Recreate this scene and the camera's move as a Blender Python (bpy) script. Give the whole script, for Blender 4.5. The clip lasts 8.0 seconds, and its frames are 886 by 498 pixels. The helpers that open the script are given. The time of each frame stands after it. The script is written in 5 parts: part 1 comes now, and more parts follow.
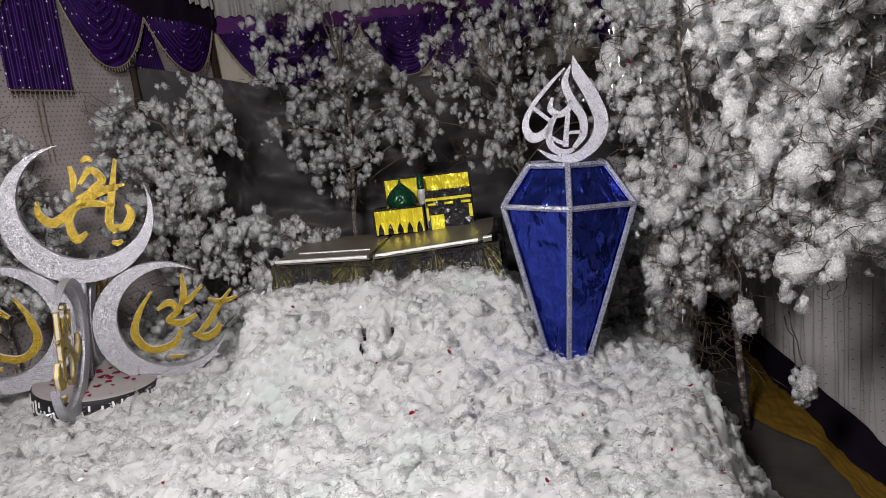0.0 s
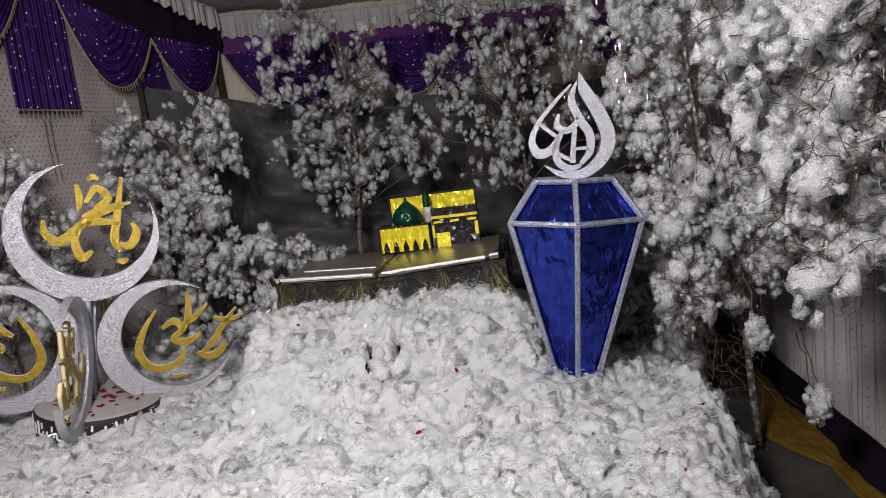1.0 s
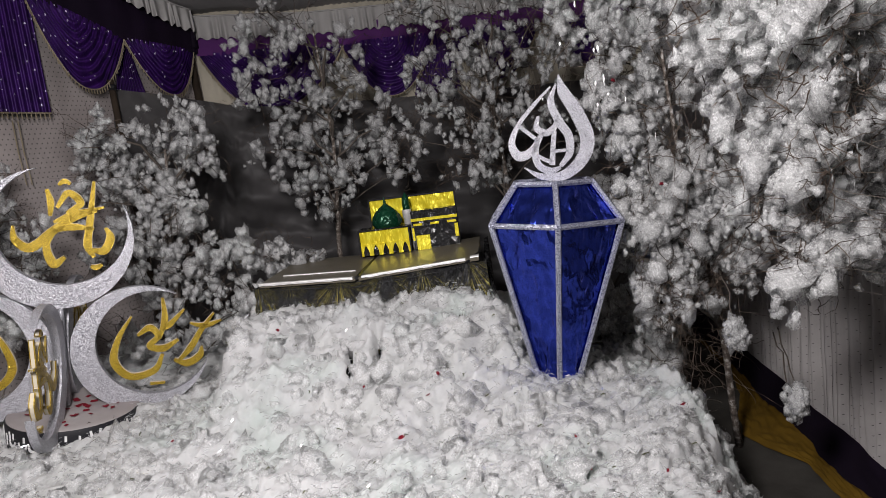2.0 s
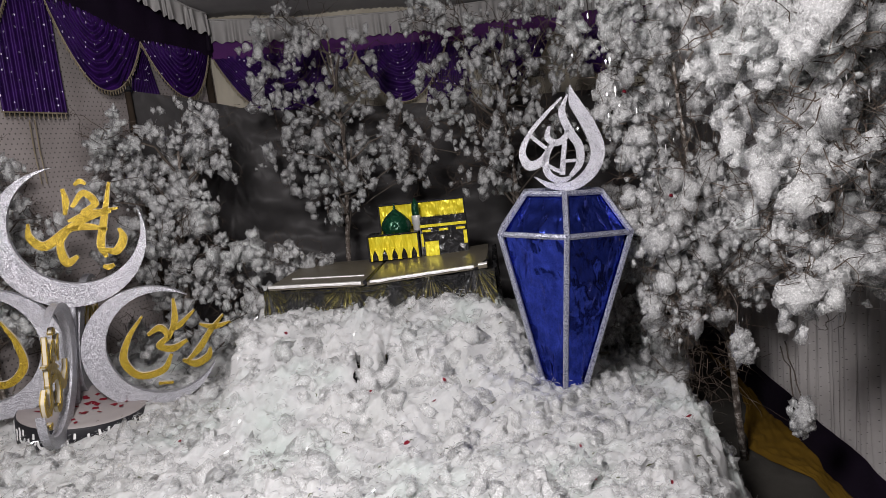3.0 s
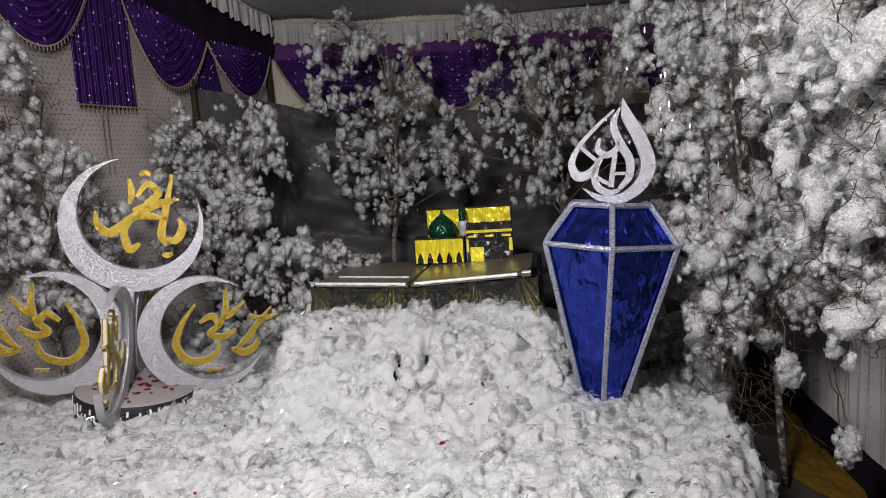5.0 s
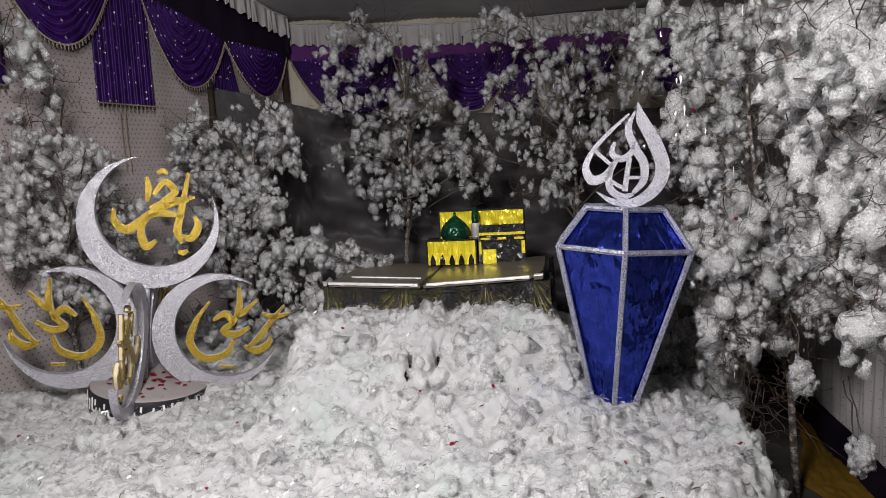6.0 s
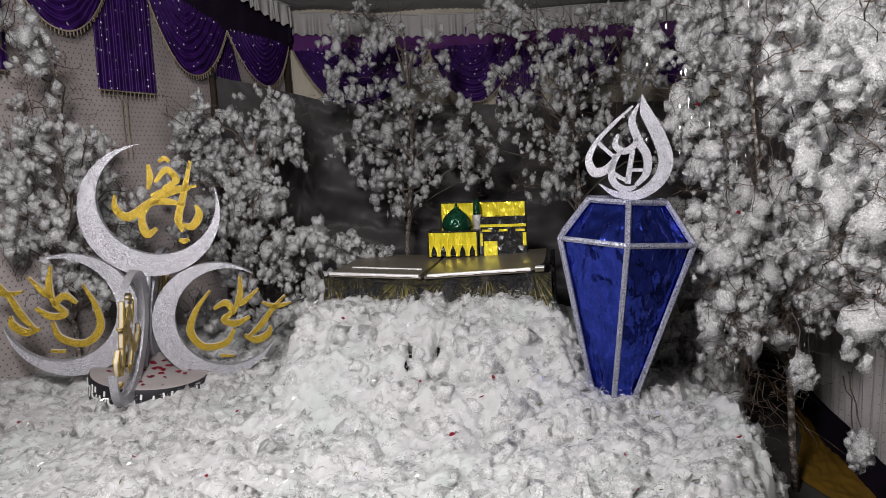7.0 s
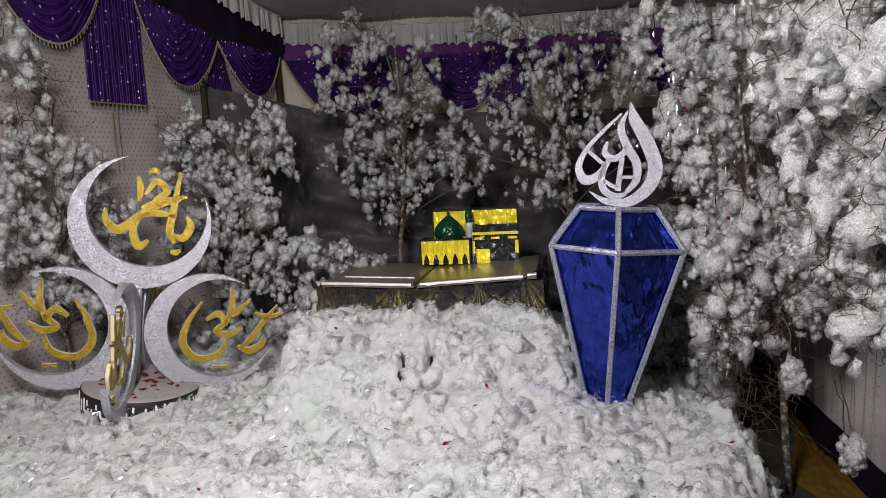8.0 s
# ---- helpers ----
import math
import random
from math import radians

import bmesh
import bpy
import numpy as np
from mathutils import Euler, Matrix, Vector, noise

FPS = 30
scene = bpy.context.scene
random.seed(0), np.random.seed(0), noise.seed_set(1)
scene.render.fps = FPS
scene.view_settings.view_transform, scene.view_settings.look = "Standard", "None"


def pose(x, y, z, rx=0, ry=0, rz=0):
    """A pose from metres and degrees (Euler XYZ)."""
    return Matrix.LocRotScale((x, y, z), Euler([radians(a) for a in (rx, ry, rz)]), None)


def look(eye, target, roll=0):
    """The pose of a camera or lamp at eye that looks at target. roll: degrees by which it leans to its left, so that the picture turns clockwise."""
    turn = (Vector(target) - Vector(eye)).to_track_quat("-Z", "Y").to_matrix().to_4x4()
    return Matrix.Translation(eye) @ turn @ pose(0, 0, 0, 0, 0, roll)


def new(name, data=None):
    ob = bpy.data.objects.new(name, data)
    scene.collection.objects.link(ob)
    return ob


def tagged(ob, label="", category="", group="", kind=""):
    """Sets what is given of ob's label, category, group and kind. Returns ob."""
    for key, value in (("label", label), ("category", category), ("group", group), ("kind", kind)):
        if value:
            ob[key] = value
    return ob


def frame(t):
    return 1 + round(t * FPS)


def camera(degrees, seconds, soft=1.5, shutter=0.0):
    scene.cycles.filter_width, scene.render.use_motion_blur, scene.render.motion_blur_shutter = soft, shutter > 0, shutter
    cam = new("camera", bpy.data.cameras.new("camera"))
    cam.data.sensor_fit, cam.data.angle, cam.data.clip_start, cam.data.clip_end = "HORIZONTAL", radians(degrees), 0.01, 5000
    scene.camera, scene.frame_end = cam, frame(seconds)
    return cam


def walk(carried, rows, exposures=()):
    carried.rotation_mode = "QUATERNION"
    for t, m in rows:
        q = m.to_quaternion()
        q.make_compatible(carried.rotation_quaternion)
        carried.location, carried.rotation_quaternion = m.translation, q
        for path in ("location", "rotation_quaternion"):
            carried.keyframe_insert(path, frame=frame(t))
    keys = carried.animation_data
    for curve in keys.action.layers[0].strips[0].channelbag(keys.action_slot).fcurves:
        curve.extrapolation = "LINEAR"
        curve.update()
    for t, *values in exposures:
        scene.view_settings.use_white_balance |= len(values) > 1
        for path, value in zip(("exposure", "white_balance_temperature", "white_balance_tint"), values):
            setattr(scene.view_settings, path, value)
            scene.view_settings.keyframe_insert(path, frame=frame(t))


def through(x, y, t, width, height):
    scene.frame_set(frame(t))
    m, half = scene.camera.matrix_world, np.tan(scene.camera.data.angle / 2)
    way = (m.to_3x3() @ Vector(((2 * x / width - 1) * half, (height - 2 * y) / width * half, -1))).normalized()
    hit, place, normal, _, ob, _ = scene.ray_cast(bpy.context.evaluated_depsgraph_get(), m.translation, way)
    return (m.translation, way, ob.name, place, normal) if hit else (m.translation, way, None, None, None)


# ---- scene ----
cam = camera(69.1, 8.0, soft=0.6)
PATH = [
    (0, (0.299, 0.048, 1.502), (0.249, 2.014, 1.137), -7.1),
    (0.5, (0.294, 0.053, 1.501), (0.24, 2.022, 1.155), -6.9),
    (1, (0.289, 0.064, 1.491), (0.233, 2.04, 1.187), -7.3),
    (1.2, (0.288, 0.066, 1.492), (0.263, 2.044, 1.201), -7.9),
    (2.3, (0.282, 0.076, 1.499), (0.295, 2.051, 1.187), -7.4),
    (2.5, (0.285, 0.07, 1.501), (0.274, 2.048, 1.204), -6.9),
    (3, (0.278, 0.061, 1.506), (0.267, 2.04, 1.216), -6.4),
    (3.5, (0.274, 0.052, 1.507), (0.205, 2.031, 1.223), -5.7),
    (4, (0.277, 0.036, 1.509), (0.167, 2.015, 1.243), -4.7),
    (4.2, (0.277, 0.034, 1.509), (0.146, 2.012, 1.246), -4.5),
    (5.3, (0.276, 0.02, 1.506), (0.122, 1.998, 1.253), -3.7),
    (5.5, (0.276, 0.018, 1.506), (0.11, 1.996, 1.258), -3.5),
    (6, (0.273, 0.015, 1.504), (0.09, 1.991, 1.255), -3.2),
    (6.5, (0.274, 0.018, 1.5), (0.085, 1.992, 1.241), -2.8),
    (7, (0.267, 0.018, 1.496), (0.083, 1.991, 1.225), -2.6),
    (7.5, (0.273, 0.019, 1.497), (0.091, 1.992, 1.228), -2.6),
    (8, (0.279, 0.017, 1.505), (0.112, 1.994, 1.253), -3.2),
]
walk(cam, [(t, look(eye, target, roll)) for t, eye, target, roll in PATH])

# ---------------------------------------------------------------- light
world = bpy.data.worlds.new("night_tent")
world.use_nodes = True
world.node_tree.nodes["Background"].inputs[0].default_value = (0.80, 0.86, 1.0, 1)
world.node_tree.nodes["Background"].inputs[1].default_value = 0.003
scene.world = world
scene.view_settings.exposure = 0.0


def area_lamp(name, eye, target, size, watts, colour, spread):
    data = bpy.data.lights.new(name, "AREA")
    data.shape, data.size, data.energy, data.color = "DISK", size, watts, colour
    data.spread = radians(spread)
    ob = new(name, data)
    ob.matrix_world = look(eye, target)
    return ob


area_lamp("flood_lamp", (-0.16, 0.22, 2.20), (-0.35, 2.4, 0.7), 0.45, 74, (1.0, 0.952, 0.958), 165)

# ---------------------------------------------------------------- materials


class Nodes:
    """A small writer of node materials."""

    def __init__(self, name, **principled):
        self.mat = bpy.data.materials.new(name)
        self.mat.use_nodes = True
        self.tree = self.mat.node_tree
        self.bsdf = self.tree.nodes["Principled BSDF"]
        for key, value in principled.items():
            self.bsdf.inputs[key.replace("_", " ")].default_value = value

    def add(self, kind, **values):
        node = self.tree.nodes.new(kind)
        for key, value in values.items():
            node.inputs[key.replace("_", " ")].default_value = value
        return node

    def link(self, a, b):
        self.tree.links.new(a, b)

    def math(self, op, a, b=None, c=None):
        node = self.tree.nodes.new("ShaderNodeMath")
        node.operation = op
        for slot, value in zip(node.inputs, (a, b, c)):
            if value is None:
                continue
            if isinstance(value, (int, float)):
                slot.default_value = value
            else:
                self.link(value, slot)
        return node.outputs[0]

    def coords(self, which="Object"):
        return self.add("ShaderNodeTexCoord").outputs[which]

    def noise(self, vec, scale, detail=4.0, rough=0.55):
        node = self.add("ShaderNodeTexNoise", Scale=scale, Detail=detail, Roughness=rough)
        self.link(vec, node.inputs["Vector"])
        return node.outputs["Fac"]

    def voronoi(self, vec, scale, out="Distance", feature="F1"):
        node = self.add("ShaderNodeTexVoronoi", Scale=scale)
        node.feature = feature
        self.link(vec, node.inputs["Vector"])
        return node.outputs[out]

    def ramp(self, fac, stops):
        node = self.add("ShaderNodeValToRGB")
        els = node.color_ramp.elements
        while len(els) < len(stops):
            els.new(0.5)
        for el, (at, col) in zip(els, stops):
            el.position, el.color = at, (*col, 1) if len(col) == 3 else col
        self.link(fac, node.inputs[0])
        return node.outputs[0]

    def mix(self, fac, a, b):
        node = self.tree.nodes.new("ShaderNodeMix")
        node.data_type = "RGBA"
        for slot, value in ((node.inputs[0], fac), (node.inputs[6], a), (node.inputs[7], b)):
            if isinstance(value, (int, float)):
                slot.default_value = value
            elif isinstance(value, tuple):
                slot.default_value = (*value, 1)
            else:
                self.link(value, slot)
        return node.outputs[2]

    def bump(self, height, strength=0.3, distance=0.01):
        node = self.add("ShaderNodeBump", Strength=strength, Distance=distance)
        self.link(height, node.inputs["Height"])
        self.link(node.outputs[0], self.bsdf.inputs["Normal"])
        return node

    def to(self, out, name):
        self.link(out, self.bsdf.inputs[name])
        return self


def cotton_material(name, low, high, scatter, through):
    """Cotton wool: soft light inside it (scatter), and light that comes through (through)."""
    n = Nodes(name, Roughness=1.0, Specular_IOR_Level=0.04, Subsurface_Weight=scatter, Subsurface_Scale=0.035)
    n.bsdf.inputs["Subsurface Radius"].default_value = (1.0, 0.98, 0.97)
    co = n.coords()
    tint = n.ramp(n.noise(co, 2.3, 2.0), [(0.35, (0.97, 0.98, 0.96)), (0.5, (1, 1, 1)), (0.62, (0.93, 1.0, 0.96)), (0.75, (1.0, 0.97, 0.98))])
    shade = n.ramp(n.noise(co, 5.0, 3.0), [(0.3, low), (0.7, high)])
    fine = n.ramp(n.noise(co, 130.0, 6.0, 0.7), [(0.25, (0.90, 0.90, 0.91)), (0.6, (1, 1, 1))])
    col = n.mix(1.0, shade, tint)
    col.node.blend_type = "MULTIPLY"
    col2 = n.mix(1.0, col, fine)
    col2.node.blend_type = "MULTIPLY"
    n.to(col2, "Base Color")
    n.bump(n.math("ADD", n.noise(co, 90.0, 8.0, 0.75), n.math("MULTIPLY", n.noise(co, 360.0, 4.0, 0.7), 0.4)), 0.8, 0.012)
    trans = n.add("ShaderNodeBsdfTranslucent", Color=(0.96, 0.96, 0.96, 1))
    mixer = n.add("ShaderNodeMixShader", Fac=through)
    out = n.tree.nodes["Material Output"]
    n.link(n.bsdf.outputs[0], mixer.inputs[1])
    n.link(trans.outputs[0], mixer.inputs[2])
    n.link(mixer.outputs[0], out.inputs[0])
    return n.mat


def wisp_material():
    """The loose outer fibres of cotton wool: a torn veil with many gaps."""
    n = Nodes("cotton_wisp", Roughness=1.0, Specular_IOR_Level=0.0)
    co = n.coords()
    n.to(n.ramp(n.noise(co, 4.0, 3.0), [(0.3, (0.80, 0.805, 0.81)), (0.7, (0.88, 0.88, 0.88))]), "Base Color")
    rag = n.ramp(n.noise(co, 60.0, 3.0, 0.6), [(0.38, (0.0, 0.0, 0.0)), (0.56, (1, 1, 1))])
    fuzz = n.ramp(n.noise(co, 190.0, 5.0, 0.72), [(0.37, (0.0, 0.0, 0.0)), (0.60, (1, 1, 1))])
    veil = n.math("MULTIPLY", n.math("ADD", n.math("MULTIPLY", rag, 0.65), 0.35), fuzz)
    trans = n.add("ShaderNodeBsdfTranslucent", Color=(0.92, 0.92, 0.92, 1))
    clear = n.add("ShaderNodeBsdfTransparent")
    lit = n.add("ShaderNodeMixShader", Fac=0.5)
    out = n.add("ShaderNodeMixShader")
    n.link(n.bsdf.outputs[0], lit.inputs[1])
    n.link(trans.outputs[0], lit.inputs[2])
    n.link(veil, out.inputs[0])
    n.link(clear.outputs[0], out.inputs[1])
    n.link(lit.outputs[0], out.inputs[2])
    n.link(out.outputs[0], n.tree.nodes["Material Output"].inputs[0])
    return n.mat


COTTON = cotton_material("cotton_wool", (0.77, 0.775, 0.78), (0.85, 0.85, 0.85), 0.85, 0.22)
FIBRE = cotton_material("cotton_fibre", (0.80, 0.805, 0.81), (0.88, 0.88, 0.88), 0.0, 0.5)
WISP = wisp_material()


def bark_material():
    n = Nodes("pale_bark", Roughness=0.9)
    co = n.coords()
    patch = n.noise(co, 38.0, 5.0, 0.7)
    n.to(n.ramp(patch, [(0.38, (0.045, 0.035, 0.028)), (0.52, (0.16, 0.13, 0.11)), (0.62, (0.5, 0.48, 0.45))]), "Base Color")
    n.bump(n.noise(co, 90.0, 6.0), 0.6, 0.01)
    return n.mat


def twig_material():
    n = Nodes("dry_twig", Roughness=0.85)
    n.to(n.ramp(n.noise(n.coords(), 25.0, 3.0), [(0.35, (0.022, 0.014, 0.010)), (0.55, (0.065, 0.046, 0.034)), (0.72, (0.17, 0.135, 0.105))]), "Base Color")
    return n.mat


def glitter_material(name, dark, light, cells, metallic=0.75):
    """Glued glitter: small flakes, each with its own tilt and tone."""
    n = Nodes(name, Metallic=metallic, Roughness=0.36)
    co = n.coords()
    cell = n.voronoi(co, cells, "Color")
    sep = n.add("ShaderNodeSeparateColor")
    n.link(cell, sep.inputs[0])
    n.to(n.ramp(sep.outputs[0], [(0.1, dark), (0.9, light)]), "Base Color")
    shift = n.add("ShaderNodeVectorMath")
    shift.operation = "MULTIPLY_ADD"
    n.link(cell, shift.inputs[0])
    shift.inputs[1].default_value = (0.7, 0.7, 0.7)
    shift.inputs[2].default_value = (-0.35, -0.35, -0.35)
    added = n.add("ShaderNodeVectorMath")
    n.link(shift.outputs[0], added.inputs[0])
    n.link(n.add("ShaderNodeNewGeometry").outputs["Normal"], added.inputs[1])
    unit = n.add("ShaderNodeVectorMath")
    unit.operation = "NORMALIZE"
    n.link(added.outputs[0], unit.inputs[0])
    n.link(unit.outputs[0], n.bsdf.inputs["Normal"])
    return n.mat


def foil_material(name, low, high, metallic, rough, scale=14.0, strength=0.7):
    """Crumpled foil or shiny film."""
    n = Nodes(name, Metallic=metallic, Roughness=rough)
    co = n.coords()
    crease = n.voronoi(co, scale, "Distance", "DISTANCE_TO_EDGE")
    soft = n.noise(co, scale * 0.8, 3.0)
    height = n.math("ADD", n.math("MULTIPLY", n.math("MINIMUM", crease, 0.25), 1.4), soft)
    n.to(n.ramp(n.noise(co, scale * 0.5, 4.0), [(0.3, low), (0.7, high)]), "Base Color")
    n.bump(height, strength, 0.02)
    return n.mat


def cloth_material(name, low, high, rough=0.9, weave=900.0, sheen=0.0):
    n = Nodes(name, Roughness=rough, Specular_IOR_Level=0.2, Sheen_Weight=sheen)
    co = n.coords()
    n.to(n.ramp(n.noise(co, 3.0, 6.0, 0.6), [(0.3, low), (0.7, high)]), "Base Color")
    n.bump(n.math("ADD", n.noise(co, weave, 2.0), n.math("MULTIPLY", n.noise(co, 18.0, 4.0), 1.5)), 0.25, 0.004)
    return n.mat


def dotted_material(name, ground, dot, pitch, radius):
    """Light cloth with small dots in offset rows, by its own width and height in metres."""
    n = Nodes(name, Roughness=0.75, Specular_IOR_Level=0.3)
    uv = n.add("ShaderNodeSeparateXYZ")
    n.link(n.coords("UV"), uv.inputs[0])
    row = n.math("DIVIDE", uv.outputs[1], pitch)
    half = n.math("MULTIPLY", n.math("FLOORED_MODULO", n.math("FLOOR", row), 2.0), 0.5)
    col = n.math("ADD", n.math("DIVIDE", uv.outputs[0], pitch * 1.15), half)
    a = n.math("MULTIPLY", n.math("SUBTRACT", n.math("FRACT", col), 0.5), pitch * 1.15)
    b = n.math("MULTIPLY", n.math("SUBTRACT", n.math("FRACT", row), 0.5), pitch)
    far = n.math("SQRT", n.math("ADD", n.math("MULTIPLY", a, a), n.math("MULTIPLY", b, b)))
    co = n.coords()
    stain = n.ramp(n.noise(co, 2.6, 6.0, 0.65), [(0.3, ground[0]), (0.7, ground[1])])
    n.to(n.mix(n.math("LESS_THAN", far, radius), stain, dot), "Base Color")
    n.bump(n.noise(co, 22.0, 5.0), 0.3, 0.006)
    return n.mat


def sequin_material(name, low, high):
    """Velvet-like stretch cloth with scattered small sequins."""
    n = Nodes(name, Roughness=0.5, Specular_IOR_Level=0.3)
    uv = n.coords("UV")
    ball = n.voronoi(uv, 30.0, "Distance")
    ball.node.inputs["Randomness"].default_value = 0.45
    spot = n.math("LESS_THAN", ball, 0.15)
    n.to(n.mix(spot, n.ramp(n.noise(uv, 12.0, 4.0), [(0.3, low), (0.7, high)]), (0.85, 0.8, 0.95)), "Base Color")
    n.to(n.math("MULTIPLY", spot, 0.3), "Metallic")
    n.bump(n.math("ADD", n.noise(uv, 60.0, 3.0), spot), 0.4, 0.004)
    return n.mat


LIMB = cloth_material("dull_limb_bark", (0.05, 0.041, 0.034), (0.16, 0.138, 0.12), 0.9, 90.0)
BARK, TWIG = bark_material(), twig_material()
SILVER = glitter_material("silver_glitter", (0.19, 0.19, 0.215), (0.68, 0.68, 0.73), 460.0, 0.35)
SILVER_TAPE = glitter_material("silver_glitter_tape", (0.06, 0.06, 0.11), (0.56, 0.58, 0.68), 420.0, 0.4)
GOLD_GLITTER = glitter_material("gold_glitter", (0.15, 0.09, 0.005), (0.62, 0.44, 0.045), 520.0, 0.5)
PALE_EDGE = cloth_material("pale_board_edge", (0.55, 0.48, 0.36), (0.72, 0.66, 0.55))


def wrinkled_foil(name, low, high, metallic, rough, scale, stretch, turn, strength):
    """Shiny film pulled into long wrinkles."""
    n = Nodes(name, Metallic=metallic, Roughness=rough)
    co = n.coords()
    pull = n.add("ShaderNodeMapping")
    pull.inputs["Rotation"].default_value = (0.0, radians(turn), 0.0)
    pull.inputs["Scale"].default_value = (1.0, 1.0, stretch)
    n.link(co, pull.inputs["Vector"])
    ridge = n.math("ABSOLUTE", n.math("SUBTRACT", n.noise(pull.outputs[0], scale, 2.0, 0.5), 0.5))
    small = n.math("ABSOLUTE", n.math("SUBTRACT", n.noise(pull.outputs[0], scale * 2.7, 2.0, 0.5), 0.5))
    n.to(n.ramp(n.noise(co, 20.0, 3.0), [(0.3, low), (0.7, high)]), "Base Color")
    n.bump(n.math("ADD", n.math("MULTIPLY", n.math("ADD", ridge, n.math("MULTIPLY", small, 0.35)), -2.5), n.noise(co, scale * 0.6, 2.0)), strength, 0.02)
    return n.mat


GOLD = wrinkled_foil("gold_foil", (0.90, 0.70, 0.02), (1.0, 0.88, 0.06), 0.35, 0.26, 13.0, 0.35, 0, 0.45)
BLUE = wrinkled_foil("blue_satin_film", (0.022, 0.038, 0.27), (0.045, 0.075, 0.50), 0.95, 0.20, 7.0, 0.45, 35, 1.0)


def flecked_film():
    """Black plastic film with gold printed streaks."""
    n = Nodes("black_gold_film", Roughness=0.24, Specular_IOR_Level=0.7)
    co = n.coords()
    stretch = n.add("ShaderNodeMapping")
    stretch.inputs["Scale"].default_value = (9.0, 1.6, 1.0)
    n.link(n.coords("UV"), stretch.inputs["Vector"])
    line = n.noise(stretch.outputs[0], 1.0, 4.0, 0.65)
    streak = n.ramp(line, [(0.53, (0, 0, 0)), (0.58, (1, 1, 1))])
    patch = n.ramp(n.noise(co, 9.0, 3.0), [(0.42, (0, 0, 0)), (0.58, (0.95, 0.95, 0.95))])
    mask = n.math("MULTIPLY", streak, patch)
    n.to(n.mix(mask, (0.030, 0.030, 0.032), (0.55, 0.48, 0.10)), "Base Color")
    n.to(n.math("MULTIPLY", mask, 0.5), "Metallic")
    n.bump(n.math("ADD", n.noise(stretch.outputs[0], 2.2, 5.0), n.math("MULTIPLY", n.noise(co, 45.0, 4.0), 0.6)), 1.0, 0.014)
    return n.mat


FLECKED = flecked_film()
GREEN = foil_material("green_foil", (0.003, 0.035, 0.018), (0.007, 0.075, 0.035), 0.4, 0.3, 26.0, 0.5)
BLACK_FOIL = foil_material("black_plastic_film", (0.012, 0.012, 0.013), (0.03, 0.03, 0.032), 0.0, 0.2, 18.0, 0.9)
BLACK_CLOTH = cloth_material("black_cloth", (0.068, 0.065, 0.066), (0.102, 0.098, 0.099), 0.38, 700.0)
BLACK_BAND = cloth_material("black_ribbon", (0.010, 0.010, 0.012), (0.02, 0.02, 0.024), 0.5, 500.0)
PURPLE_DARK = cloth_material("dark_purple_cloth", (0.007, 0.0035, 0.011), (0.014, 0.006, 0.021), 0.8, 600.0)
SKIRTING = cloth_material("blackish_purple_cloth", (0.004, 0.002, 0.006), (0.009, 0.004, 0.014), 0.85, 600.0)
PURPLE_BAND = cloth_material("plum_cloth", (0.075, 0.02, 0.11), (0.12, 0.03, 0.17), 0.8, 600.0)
PURPLE = sequin_material("purple_sequin_cloth", (0.023, 0.005, 0.066), (0.060, 0.012, 0.158))
FRINGE = cloth_material("antique_gold_fringe", (0.16, 0.13, 0.085), (0.42, 0.36, 0.26), 0.6, 300.0)
FRILL = cloth_material("grey_white_frill_cloth", (0.38, 0.37, 0.365), (0.50, 0.49, 0.48), 0.85, 500.0)
CEILING = cloth_material("grey_tent_cloth", (0.29, 0.285, 0.285), (0.38, 0.37, 0.37), 0.9, 400.0)
DOTTED = dotted_material("dotted_white_cloth", ((0.28, 0.25, 0.24), (0.43, 0.385, 0.375)), (0.08, 0.07, 0.07), 0.025, 0.0037)
DOTTED_GREY = dotted_material("dotted_silver_grey_cloth", ((0.33, 0.31, 0.305), (0.47, 0.45, 0.445)), (0.05, 0.046, 0.046), 0.022, 0.0015)
BOARD = cloth_material("grey_brown_board", (0.11, 0.098, 0.073), (0.19, 0.168, 0.128), 0.36, 120.0)
WHITE_FOIL = foil_material("silver_foil_tape", (0.75, 0.74, 0.72), (0.92, 0.91, 0.9), 0.4, 0.4, 30.0, 0.14)
WOOD = cloth_material("weathered_pole_wood", (0.025, 0.018, 0.013), (0.07, 0.052, 0.038), 0.8, 60.0)
YELLOW_CLOTH = cloth_material("mustard_cloth", (0.10, 0.056, 0.006), (0.18, 0.102, 0.009), 0.85, 500.0)
CONCRETE = cloth_material("dusty_concrete", (0.035, 0.032, 0.028), (0.08, 0.075, 0.067), 0.95, 80.0)
WHITE_PAINT = cloth_material("white_paint", (0.72, 0.72, 0.72), (0.84, 0.84, 0.84), 0.6, 300.0)
DUSTY_WHITE = cloth_material("dusty_white_cloth", (0.27, 0.24, 0.24), (0.40, 0.37, 0.365), 0.8, 300.0)
PETAL = cloth_material("crimson_petal", (0.10, 0.004, 0.010), (0.22, 0.010, 0.025), 0.6, 200.0)
LEAF = cloth_material("dry_green_leaf", (0.03, 0.04, 0.015), (0.10, 0.10, 0.04), 0.7, 200.0)
GLINT = Nodes("clear_film_shred", Base_Color=(0.95, 0.96, 0.97, 1), Metallic=0.7, Roughness=0.22).mat

# ---------------------------------------------------------------- shape tools


